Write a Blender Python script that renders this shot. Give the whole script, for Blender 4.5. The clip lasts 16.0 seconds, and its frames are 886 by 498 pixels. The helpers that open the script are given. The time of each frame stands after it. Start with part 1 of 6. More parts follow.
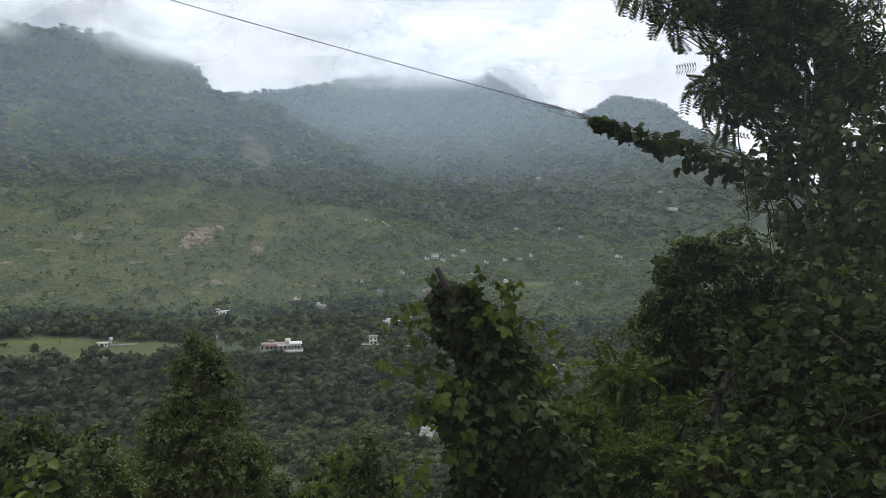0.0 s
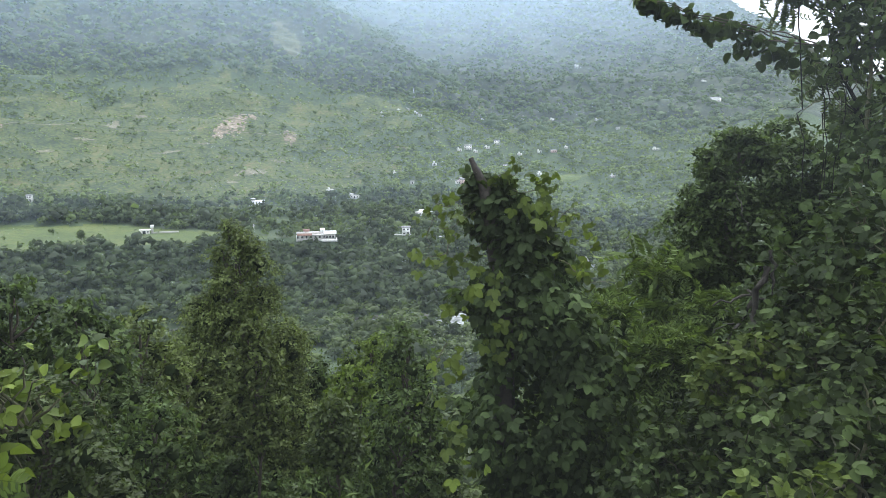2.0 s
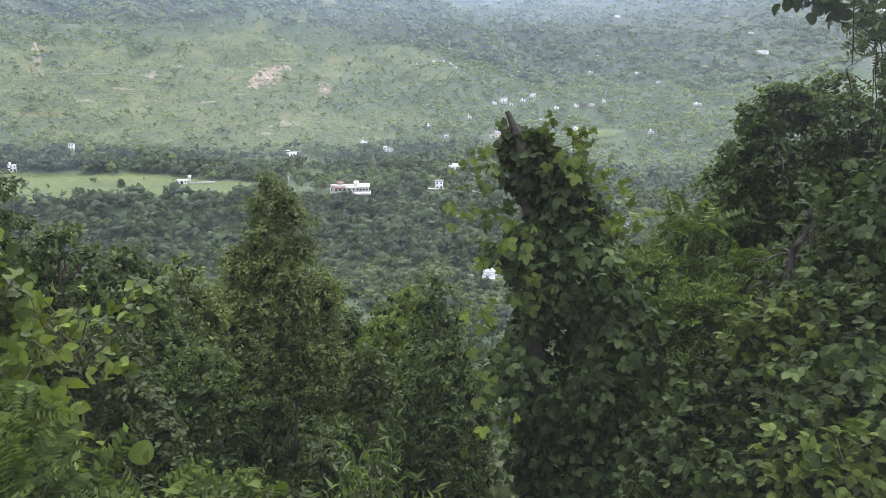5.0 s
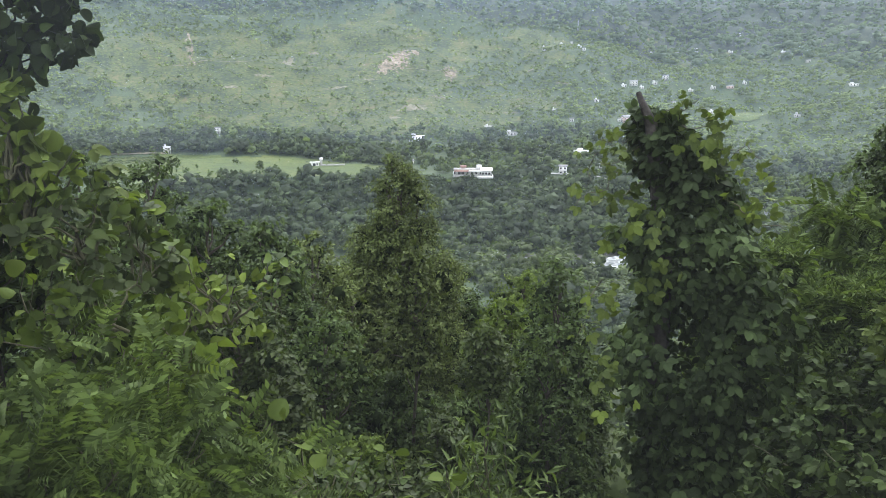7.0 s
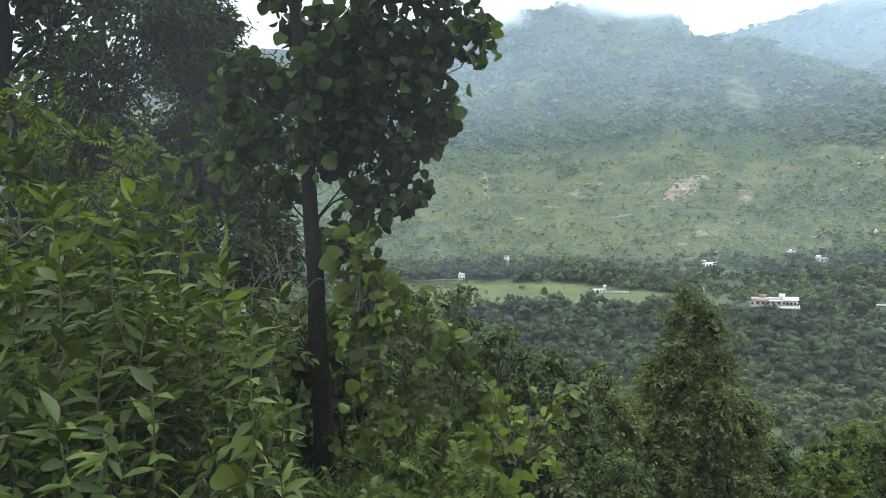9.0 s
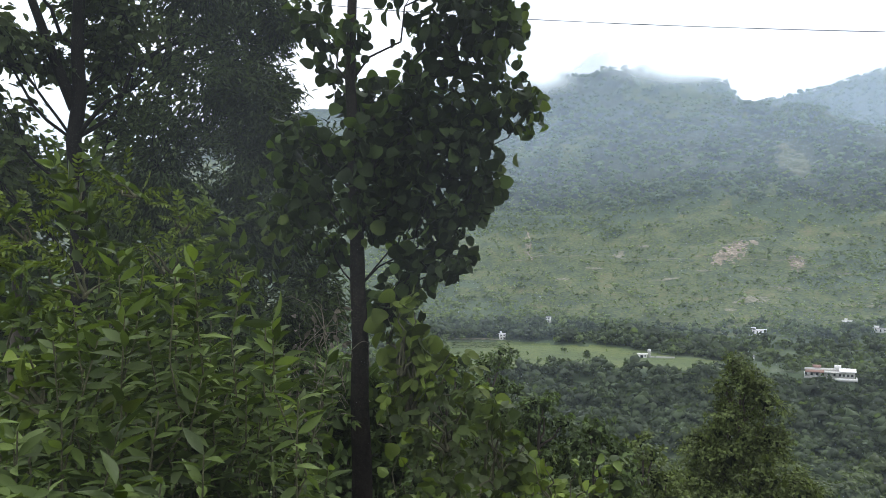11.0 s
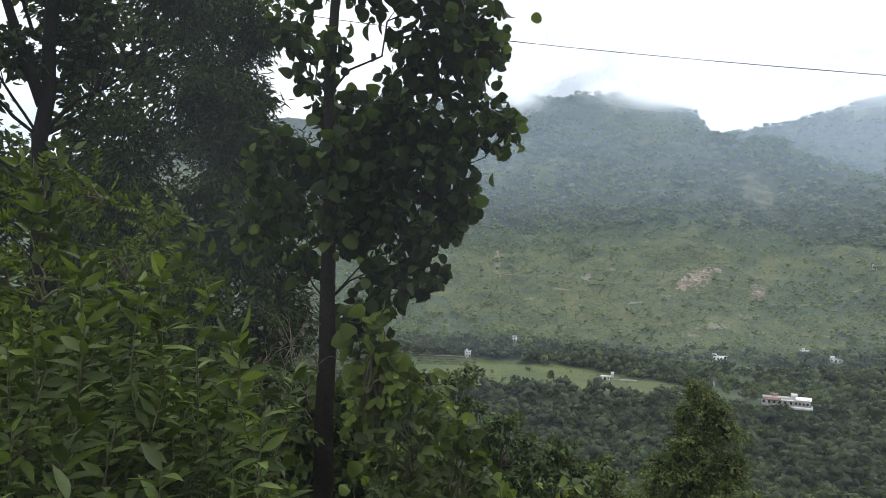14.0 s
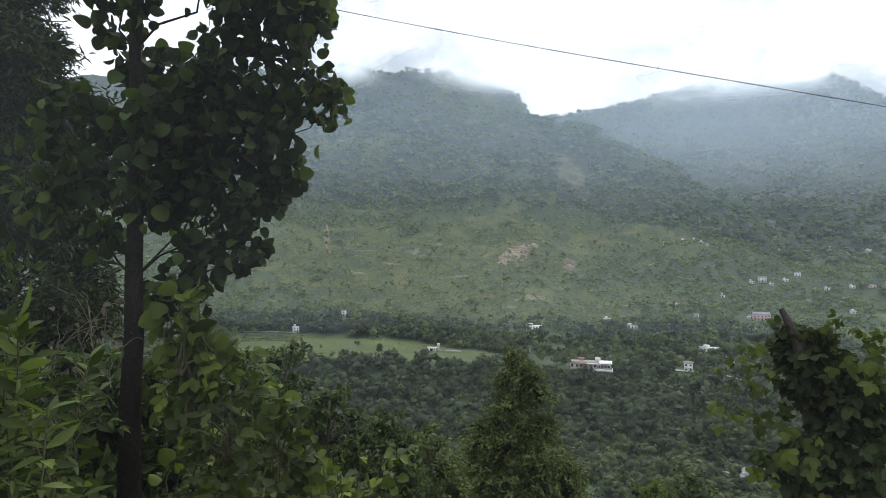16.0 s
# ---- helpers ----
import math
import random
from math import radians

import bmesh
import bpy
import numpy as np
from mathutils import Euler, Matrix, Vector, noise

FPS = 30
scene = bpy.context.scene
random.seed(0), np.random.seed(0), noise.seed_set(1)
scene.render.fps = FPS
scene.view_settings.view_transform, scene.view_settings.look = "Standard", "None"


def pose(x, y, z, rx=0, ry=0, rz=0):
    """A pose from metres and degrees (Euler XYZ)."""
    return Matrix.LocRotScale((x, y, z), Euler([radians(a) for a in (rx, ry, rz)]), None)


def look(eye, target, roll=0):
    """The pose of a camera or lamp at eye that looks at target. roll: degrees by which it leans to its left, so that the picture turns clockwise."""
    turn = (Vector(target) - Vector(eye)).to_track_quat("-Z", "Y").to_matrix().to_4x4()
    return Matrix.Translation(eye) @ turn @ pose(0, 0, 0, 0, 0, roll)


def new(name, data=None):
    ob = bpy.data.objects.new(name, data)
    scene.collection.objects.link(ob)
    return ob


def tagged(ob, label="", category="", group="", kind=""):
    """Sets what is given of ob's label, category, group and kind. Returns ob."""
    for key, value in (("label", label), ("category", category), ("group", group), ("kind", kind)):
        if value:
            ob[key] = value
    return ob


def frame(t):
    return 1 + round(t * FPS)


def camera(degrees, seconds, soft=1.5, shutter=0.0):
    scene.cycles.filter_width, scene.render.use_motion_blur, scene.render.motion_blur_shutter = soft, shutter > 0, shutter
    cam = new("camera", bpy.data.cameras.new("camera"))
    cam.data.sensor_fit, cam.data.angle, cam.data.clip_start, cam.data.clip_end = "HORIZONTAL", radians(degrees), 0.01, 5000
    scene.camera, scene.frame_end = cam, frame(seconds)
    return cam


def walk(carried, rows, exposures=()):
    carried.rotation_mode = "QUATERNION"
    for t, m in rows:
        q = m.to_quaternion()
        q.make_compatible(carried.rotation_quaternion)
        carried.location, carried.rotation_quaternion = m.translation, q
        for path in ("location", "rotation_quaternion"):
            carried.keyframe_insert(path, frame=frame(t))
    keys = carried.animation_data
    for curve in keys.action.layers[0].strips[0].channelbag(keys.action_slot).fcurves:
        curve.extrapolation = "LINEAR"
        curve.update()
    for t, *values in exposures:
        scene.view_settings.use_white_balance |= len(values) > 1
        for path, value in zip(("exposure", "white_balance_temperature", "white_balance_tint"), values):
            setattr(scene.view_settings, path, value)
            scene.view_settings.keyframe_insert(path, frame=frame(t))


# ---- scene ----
cam = camera(66.57, 16.0, soft=0.65)
# seconds, eye x, y, z, then degrees: yaw to the left of +y, pitch up, roll
ROWS = [
    (0.0, 0.089, 0.079, 1.544, -13.95, 1.15, -0.65),
    (0.5, 0.104, 0.169, 1.539, -13.00, -3.55, -0.45),
    (1.0, 0.115, 0.232, 1.533, -12.72, -6.85, -0.03),
    (1.5, 0.108, 0.216, 1.533, -12.33, -7.82, 0.11),
    (2.0, 0.104, 0.183, 1.536, -11.13, -8.02, -0.28),
    (2.5, 0.109, 0.190, 1.539, -11.17, -8.53, 0.17),
    (3.0, 0.098, 0.185, 1.528, -10.97, -9.59, 0.89),
    (3.5, 0.093, 0.164, 1.527, -10.86, -10.34, 0.67),
    (4.0, 0.089, 0.168, 1.532, -9.08, -11.20, 0.74),
    (4.2, 0.085, 0.156, 1.533, -8.79, -11.07, 0.54),
    (6.5, 0.063, 0.075, 1.522, -5.17, -13.92, 0.67),
    (7.0, 0.050, 0.036, 1.515, 2.11, -13.21, -0.19),
    (7.5, 0.023, -0.003, 1.516, 13.84, -9.57, -1.40),
    (8.0, 0.010, -0.079, 1.538, 20.60, -7.00, -1.34),
    (8.5, 0.009, -0.138, 1.562, 23.79, -4.34, -1.29),
    (9.0, -0.064, -0.075, 1.606, 25.66, -2.03, -1.99),
    (9.5, -0.024, -0.128, 1.601, 26.26, -0.81, -0.93),
    (10.0, -0.023, -0.121, 1.614, 27.78, 1.32, -0.55),
    (10.2, -0.025, -0.144, 1.631, 28.34, 2.13, -0.38),
    (12.3, -0.088, -0.140, 1.676, 30.36, 3.68, -1.11),
    (12.5, -0.088, -0.142, 1.668, 31.27, 3.79, -0.69),
    (13.0, -0.089, -0.137, 1.674, 29.28, 4.37, 0.98),
    (13.5, -0.090, -0.137, 1.677, 28.99, 4.27, 1.12),
    (14.0, -0.088, -0.127, 1.681, 26.52, 4.32, 1.77),
    (14.5, -0.089, -0.120, 1.673, 25.39, 3.56, 1.72),
    (15.0, -0.093, -0.095, 1.678, 23.70, 2.64, 1.61),
    (15.5, -0.080, -0.079, 1.680, 18.95, 2.70, 1.52),
    (16.0, -0.082, -0.053, 1.686, 12.07, 2.55, 1.34),
]


def aimed(x, y, z, yaw, pitch, roll):
    a, p = radians(yaw), radians(pitch)
    return look((x, y, z), (x - math.sin(a) * math.cos(p), y + math.cos(a) * math.cos(p), z + math.sin(p)), roll)


walk(cam, [(t, aimed(*row)) for t, *row in ROWS],
     exposures=[(0.0, -0.15, 6250, 11), (0.5, 0.3, 6100, 9), (1.0, 0.87, 5900, 7), (1.5, 1.05, 5850, 6), (4.0, 1.34, 6000, 16), (6.5, 1.37, 6000, 16), (7.2, 1.24, 5900, 9), (9.0, 1.03, 5900, 6), (10.0, 0.8, 5900, 8),
                (12.5, 0.52, 6150, 11), (16.0, 0.21, 6150, 10)])

# ---- world and light ----
SUN_AZ, SUN_EL = 25.0, 62.0          # degrees right of +y, and up: a bright place behind thin cloud
world = bpy.data.worlds.new("world")
scene.world = world
world.use_nodes = True
wn, wl = world.node_tree.nodes, world.node_tree.links
wn.clear()
sky = wn.new("ShaderNodeTexSky")
sky.sky_type, sky.sun_disc = "NISHITA", False
sky.sun_elevation, sky.sun_rotation = radians(SUN_EL), radians(SUN_AZ)
bg_sky = wn.new("ShaderNodeBackground")
bg_sky.inputs["Strength"].default_value = 0.1
wl.new(sky.outputs["Color"], bg_sky.inputs["Color"])
tex = wn.new("ShaderNodeTexCoord")
stretch = wn.new("ShaderNodeMapping")
stretch.inputs["Scale"].default_value = (1.0, 1.0, 2.2)
wl.new(tex.outputs["Generated"], stretch.inputs["Vector"])
puffs = wn.new("ShaderNodeTexNoise")
puffs.inputs["Scale"].default_value, puffs.inputs["Detail"].default_value = 3.2, 6.0
puffs.inputs["Distortion"].default_value = 0.4
wl.new(stretch.outputs["Vector"], puffs.inputs["Vector"])
cover = wn.new("ShaderNodeMapRange")
cover.inputs["From Min"].default_value, cover.inputs["From Max"].default_value = 0.30, 0.46
cover.inputs["To Min"].default_value = 0.45
wl.new(puffs.outputs["Fac"], cover.inputs["Value"])
grey = wn.new("ShaderNodeTexNoise")
grey.inputs["Scale"].default_value, grey.inputs["Detail"].default_value = 5.0, 5.0
wl.new(stretch.outputs["Vector"], grey.inputs["Vector"])
tone = wn.new("ShaderNodeValToRGB")
tone.color_ramp.elements[0].position, tone.color_ramp.elements[0].color = 0.28, (0.78, 0.84, 0.92, 1)
tone.color_ramp.elements[1].position, tone.color_ramp.elements[1].color = 0.52, (1.0, 1.0, 1.0, 1)
wl.new(grey.outputs["Fac"], tone.inputs["Fac"])
bg_cloud = wn.new("ShaderNodeBackground")
bg_cloud.inputs["Strength"].default_value = 1.25
wl.new(tone.outputs["Color"], bg_cloud.inputs["Color"])
both = wn.new("ShaderNodeMixShader")
wl.new(cover.outputs["Result"], both.inputs["Fac"])
wl.new(bg_sky.outputs["Background"], both.inputs[1])
wl.new(bg_cloud.outputs["Background"], both.inputs[2])
wout = wn.new("ShaderNodeOutputWorld")
wl.new(both.outputs["Shader"], wout.inputs["Surface"])

sun = new("sun", bpy.data.lights.new("sun", "SUN"))
sun.data.energy, sun.data.angle, sun.data.color = 1.3, radians(14), (1.0, 0.95, 0.86)
sun_from = (math.sin(radians(SUN_AZ)) * math.cos(radians(SUN_EL)), math.cos(radians(SUN_AZ)) * math.cos(radians(SUN_EL)), math.sin(radians(SUN_EL)))
sun.matrix_world = look(sun_from, (0, 0, 0))

# ---- materials ----


def shader(name):
    m = bpy.data.materials.new(name)
    m.use_nodes = True
    n = m.node_tree.nodes
    return m, n, m.node_tree.links, n["Principled BSDF"], n["Material Output"]


def ramp(n, stops):
    r = n.new("ShaderNodeValToRGB")
    e = r.color_ramp.elements
    while len(e) < len(stops):
        e.new(0.5)
    for k, (p, c) in zip(e, stops):
        k.position, k.color = p, (*c, 1)
    return r


def noise_of(n, l, scale, detail=4.0, coord="Object"):
    c = n.new("ShaderNodeTexCoord")
    t = n.new("ShaderNodeTexNoise")
    t.inputs["Scale"].default_value, t.inputs["Detail"].default_value = scale, detail
    l.new(c.outputs[coord], t.inputs["Vector"])
    return t


def mottled(name, stops, scale, fine, rough=0.85, bump=0.0, bump_scale=None):
    """A surface whose colour runs through stops by noise of two sizes, with a little relief."""
    m, n, l, bsdf, _ = shader(name)
    a, b = noise_of(n, l, scale), noise_of(n, l, fine, 6.0)
    mix = n.new("ShaderNodeMath")
    mix.operation = "MULTIPLY_ADD"
    l.new(b.outputs["Fac"], mix.inputs[0])
    mix.inputs[1].default_value = 0.55
    half = n.new("ShaderNodeMath")
    half.operation = "MULTIPLY"
    half.inputs[1].default_value = 0.45
    l.new(a.outputs["Fac"], half.inputs[0])
    l.new(half.outputs[0], mix.inputs[2])
    r = ramp(n, stops)
    l.new(mix.outputs[0], r.inputs["Fac"])
    l.new(r.outputs["Color"], bsdf.inputs["Base Color"])
    bsdf.inputs["Roughness"].default_value = rough
    if bump:
        t = noise_of(n, l, bump_scale or fine, 5.0)
        k = n.new("ShaderNodeBump")
        k.inputs["Distance"].default_value = bump
        l.new(t.outputs["Fac"], k.inputs["Height"])
        l.new(k.outputs["Normal"], bsdf.inputs["Normal"])
    return m


def leafy(name, dark, mid, light, rough=0.5, through_light=0.35, patch=0.6, gloss=0.08, vary=0.9):
    """Leaves: each one a shade of its own, in drifts, with light coming through them."""
    if through_light < 0.38:           # near leaves are made purer green; far woods stay bluer, haze put into their colour
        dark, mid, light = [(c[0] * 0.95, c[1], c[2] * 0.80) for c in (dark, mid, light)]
    m, n, l, bsdf, out = shader(name)
    geo, info = n.new("ShaderNodeNewGeometry"), n.new("ShaderNodeObjectInfo")
    add = n.new("ShaderNodeMath")
    add.operation = "ADD"
    l.new(geo.outputs["Random Per Island"], add.inputs[0])
    l.new(info.outputs["Random"], add.inputs[1])
    wrap = n.new("ShaderNodeMath")
    wrap.operation = "FRACT"
    l.new(add.outputs[0], wrap.inputs[0])
    c = n.new("ShaderNodeNewGeometry")
    drift = n.new("ShaderNodeTexNoise")
    drift.inputs["Scale"].default_value, drift.inputs["Detail"].default_value = patch, 3.0
    l.new(c.outputs["Position"], drift.inputs["Vector"])
    blend = n.new("ShaderNodeMath")
    blend.operation = "MULTIPLY_ADD"
    blend.inputs[1].default_value = vary
    l.new(wrap.outputs[0], blend.inputs[0])
    shift = n.new("ShaderNodeMath")
    shift.operation = "MULTIPLY_ADD"
    shift.inputs[1].default_value, shift.inputs[2].default_value = 0.9, 0.075 - vary / 2
    l.new(drift.outputs["Fac"], shift.inputs[0])
    l.new(shift.outputs[0], blend.inputs[2])
    r = ramp(n, [(0.12, dark), (0.56, mid), (0.97, light)])
    l.new(blend.outputs[0], r.inputs["Fac"])
    l.new(r.outputs["Color"], bsdf.inputs["Base Color"])
    bsdf.inputs["Roughness"].default_value = rough
    bsdf.inputs["Specular IOR Level"].default_value = gloss
    lucent = n.new("ShaderNodeBsdfTranslucent")
    warm = n.new("ShaderNodeMix")
    warm.data_type, warm.blend_type = "RGBA", "MULTIPLY"
    warm.inputs["Factor"].default_value = 1.0
    l.new(r.outputs["Color"], warm.inputs["A"])
    warm.inputs["B"].default_value = (1.5, 1.6, 0.6, 1)
    l.new(warm.outputs["Result"], lucent.inputs["Color"])
    mix = n.new("ShaderNodeMixShader")
    mix.inputs["Fac"].default_value = through_light
    l.new(bsdf.outputs["BSDF"], mix.inputs[1])
    l.new(lucent.outputs["BSDF"], mix.inputs[2])
    l.new(mix.outputs["Shader"], out.inputs["Surface"])
    return m


def misty(name, colour, most, scale, low=0.35, high=0.7, edge=0.25):
    """A sheet for cloud, haze or veil: mostly see-through, thicker in patches, thinning to nothing at the rim."""
    m, n, l, bsdf, out = shader(name)
    n.remove(bsdf)
    c = n.new("ShaderNodeTexCoord")
    t = n.new("ShaderNodeTexNoise")
    t.inputs["Scale"].default_value, t.inputs["Detail"].default_value = scale, 6.0
    t.inputs["Distortion"].default_value = 0.3
    g = n.new("ShaderNodeMapping")
    g.inputs["Scale"].default_value = (1.0, 1.0, 1.6)
    l.new(c.outputs["Object"], g.inputs["Vector"])
    l.new(g.outputs["Vector"], t.inputs["Vector"])
    a = n.new("ShaderNodeMapRange")
    a.interpolation_type = "SMOOTHSTEP"
    a.inputs["From Min"].default_value, a.inputs["From Max"].default_value = low, high
    l.new(t.outputs["Fac"], a.inputs["Value"])
    s = n.new("ShaderNodeSeparateXYZ")
    l.new(c.outputs["UV"], s.inputs["Vector"])
    prod = a.outputs["Result"]
    for axis in ("X", "Y"):
        d = n.new("ShaderNodeMath")          # distance from the nearer rim
        d.operation = "PINGPONG"
        d.inputs[1].default_value = 0.5
        l.new(s.outputs[axis], d.inputs[0])
        e = n.new("ShaderNodeMapRange")
        e.interpolation_type = "SMOOTHSTEP"
        e.inputs["From Max"].default_value = edge
        l.new(d.outputs[0], e.inputs["Value"])
        k = n.new("ShaderNodeMath")
        k.operation = "MULTIPLY"
        l.new(prod, k.inputs[0])
        l.new(e.outputs["Result"], k.inputs[1])
        prod = k.outputs[0]
    top = n.new("ShaderNodeMath")
    top.operation = "MULTIPLY"
    top.inputs[1].default_value = most
    l.new(prod, top.inputs[0])
    clear, body, back, mixed, mix = (n.new("ShaderNodeBsdfTransparent"), n.new("ShaderNodeBsdfDiffuse"), n.new("ShaderNodeBsdfTranslucent"),
                                     n.new("ShaderNodeAddShader"), n.new("ShaderNodeMixShader"))
    body.inputs["Color"].default_value = back.inputs["Color"].default_value = (*colour, 1)   # scatters light from both sides
    l.new(body.outputs[0], mixed.inputs[0])
    l.new(back.outputs[0], mixed.inputs[1])
    l.new(top.outputs[0], mix.inputs["Fac"])
    l.new(clear.outputs[0], mix.inputs[1])
    l.new(mixed.outputs[0], mix.inputs[2])
    l.new(mix.outputs[0], out.inputs["Surface"])
    return m


def bark(name, dark, light, scale=9.0):
    return mottled(name, [(0.3, dark), (0.7, light)], scale * 0.3, scale * 3, 0.9, 0.012, scale * 2)


M_SOIL = mottled("undergrowth soil", [(0.3, (0.018, 0.026, 0.010)), (0.55, (0.035, 0.045, 0.018)), (0.75, (0.06, 0.05, 0.03))], 0.4, 3.0, 0.95, 0.05)
M_WOODFLOOR = mottled("woodland floor", [(0.3, (0.018, 0.032, 0.011)), (0.5, (0.032, 0.052, 0.018)), (0.7, (0.060, 0.072, 0.028))], 0.03, 0.25, 0.95)
M_GRASS = mottled("hillside grass", [(0.38, (0.012, 0.026, 0.006)), (0.45, (0.022, 0.036, 0.007)), (0.50, (0.042, 0.058, 0.009)), (0.55, (0.060, 0.073, 0.013)), (0.66, (0.095, 0.080, 0.030))], 0.035, 0.28, 0.95)
M_FIELD = mottled("wet field", [(0.40, (0.030, 0.048, 0.004)), (0.5, (0.044, 0.066, 0.005)), (0.60, (0.066, 0.080, 0.009))], 0.02, 0.22, 0.9)
M_UPLAND = mottled("upland forest floor", [(0.36, (0.010, 0.018, 0.010)), (0.5, (0.020, 0.031, 0.016)), (0.62, (0.040, 0.050, 0.024))], 0.012, 0.08, 0.95)
M_WATER = mottled("broken river water", [(0.40, (0.09, 0.10, 0.096)), (0.5, (0.21, 0.22, 0.215)), (0.6, (0.40, 0.41, 0.40))], 0.12, 0.5, 0.5, 0.15)
M_SHINGLE = mottled("river shingle", [(0.38, (0.035, 0.038, 0.03)), (0.62, (0.11, 0.108, 0.095))], 0.05, 0.6, 0.9)
for wet in (M_WATER, M_SHINGLE):
    wet.node_tree.nodes["Principled BSDF"].inputs["Specular IOR Level"].default_value = 0.08
M_SCAR = mottled("bare earth and rock", [(0.40, (0.055, 0.055, 0.030)), (0.5, (0.155, 0.118, 0.076)), (0.60, (0.28, 0.225, 0.165))], 0.06, 0.35, 0.95)
M_PATH = mottled("pale footpath", [(0.40, (0.06, 0.065, 0.03)), (0.60, (0.18, 0.16, 0.11))], 0.05, 0.4, 0.95)
M_WHITE = mottled("weathered white plaster", [(0.3, (0.50, 0.48, 0.44)), (0.5, (0.68, 0.66, 0.63)), (0.8, (0.80, 0.79, 0.77))], 0.15, 1.5, 0.85)
M_PINK = mottled("faded pink plaster", [(0.3, (0.5, 0.36, 0.33)), (0.7, (0.66, 0.5, 0.46))], 0.15, 1.5, 0.85)
M_ROOF = mottled("rusty roofing sheet", [(0.3, (0.10, 0.055, 0.04)), (0.7, (0.21, 0.11, 0.08))], 0.3, 2.0, 0.7)
M_SLATE = mottled("grey slate roofing", [(0.3, (0.12, 0.12, 0.12)), (0.7, (0.26, 0.25, 0.24))], 0.3, 2.0, 0.75)
M_CONC = mottled("bare concrete", [(0.3, (0.26, 0.25, 0.23)), (0.7, (0.42, 0.41, 0.38))], 0.3, 2.5, 0.9)
M_PANE = mottled("dark window pane", [(0.3, (0.015, 0.018, 0.02)), (0.7, (0.04, 0.045, 0.05))], 0.3, 2.0, 0.15)
M_STEEL = mottled("galvanised steel", [(0.3, (0.35, 0.36, 0.37)), (0.7, (0.5, 0.5, 0.5))], 0.5, 4.0, 0.5)
# Near-black green for the crown cores: inner shade put into the colour.
M_SHADE_CORE = mottled("dark clump for crown shade", [(0.35, (0.010, 0.015, 0.006)), (0.65, (0.024, 0.033, 0.013))], 1.2, 7.0, 0.9)
M_SHADE_CORE.node_tree.nodes["Principled BSDF"].inputs["Specular IOR Level"].default_value = 0.02
M_CLEARING = mottled("eroded mountain clearing", [(0.40, (0.026, 0.038, 0.014)), (0.5, (0.048, 0.056, 0.024)), (0.60, (0.085, 0.080, 0.046))], 0.05, 0.3, 0.95)
M_WIRE = mottled("weathered cable", [(0.3, (0.02, 0.02, 0.02)), (0.7, (0.05, 0.05, 0.05))], 2, 20, 0.6)
M_BARK = bark("grey-brown bark", (0.03, 0.024, 0.018), (0.10, 0.08, 0.06))
M_BARK_DARK = bark("near-black bark", (0.004, 0.0035, 0.003), (0.019, 0.016, 0.013), 14.0)
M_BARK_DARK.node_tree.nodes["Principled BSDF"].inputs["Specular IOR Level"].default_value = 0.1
M_BARK_BROWN = bark("dark brown bark", (0.006, 0.005, 0.004), (0.026, 0.021, 0.016), 14.0)
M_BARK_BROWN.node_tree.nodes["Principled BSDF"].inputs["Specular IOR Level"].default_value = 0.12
M_STEM = bark("green-brown stem", (0.04, 0.045, 0.02), (0.11, 0.10, 0.05), 20.0)
M_DRY = bark("dry straw-brown stem", (0.07, 0.06, 0.038), (0.20, 0.17, 0.115), 20.0)
M_DEADWOOD = bark("weathered dead wood", (0.016, 0.013, 0.011), (0.055, 0.046, 0.038), 14.0)

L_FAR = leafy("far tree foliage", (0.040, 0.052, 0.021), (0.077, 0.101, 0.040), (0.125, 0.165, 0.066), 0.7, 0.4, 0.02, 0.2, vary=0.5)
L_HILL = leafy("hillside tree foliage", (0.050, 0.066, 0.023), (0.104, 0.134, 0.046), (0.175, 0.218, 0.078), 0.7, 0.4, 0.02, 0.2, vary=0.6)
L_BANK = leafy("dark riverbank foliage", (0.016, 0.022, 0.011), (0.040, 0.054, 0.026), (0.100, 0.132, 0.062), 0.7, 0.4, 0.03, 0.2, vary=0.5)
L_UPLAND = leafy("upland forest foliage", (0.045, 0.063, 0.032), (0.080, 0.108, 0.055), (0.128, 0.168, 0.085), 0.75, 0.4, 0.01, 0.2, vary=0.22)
L_MID = leafy("woodland foliage", (0.029, 0.038, 0.011), (0.054, 0.071, 0.020), (0.095, 0.125, 0.035), 0.6, 0.3, 0.08, 0.3, vary=0.5)
L_SMALL = leafy("small dark tree leaf", (0.027, 0.036, 0.015), (0.052, 0.070, 0.029), (0.097, 0.131, 0.055), 0.55, 0.26, 0.7)
L_CONE = leafy("olive tree leaf", (0.041, 0.048, 0.019), (0.073, 0.087, 0.035), (0.135, 0.161, 0.064), 0.55, 0.26, 0.5)
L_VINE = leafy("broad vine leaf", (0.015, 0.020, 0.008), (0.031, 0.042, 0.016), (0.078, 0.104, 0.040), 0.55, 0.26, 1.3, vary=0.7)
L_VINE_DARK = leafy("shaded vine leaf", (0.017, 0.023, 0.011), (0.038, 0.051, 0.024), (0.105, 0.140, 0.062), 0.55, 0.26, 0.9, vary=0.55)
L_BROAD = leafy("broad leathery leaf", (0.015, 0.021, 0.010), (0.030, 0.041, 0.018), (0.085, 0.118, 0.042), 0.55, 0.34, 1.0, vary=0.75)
L_BRIGHT = leafy("young bright leaf", (0.057, 0.071, 0.017), (0.104, 0.130, 0.031), (0.157, 0.196, 0.047), 0.55, 0.26, 1.5)
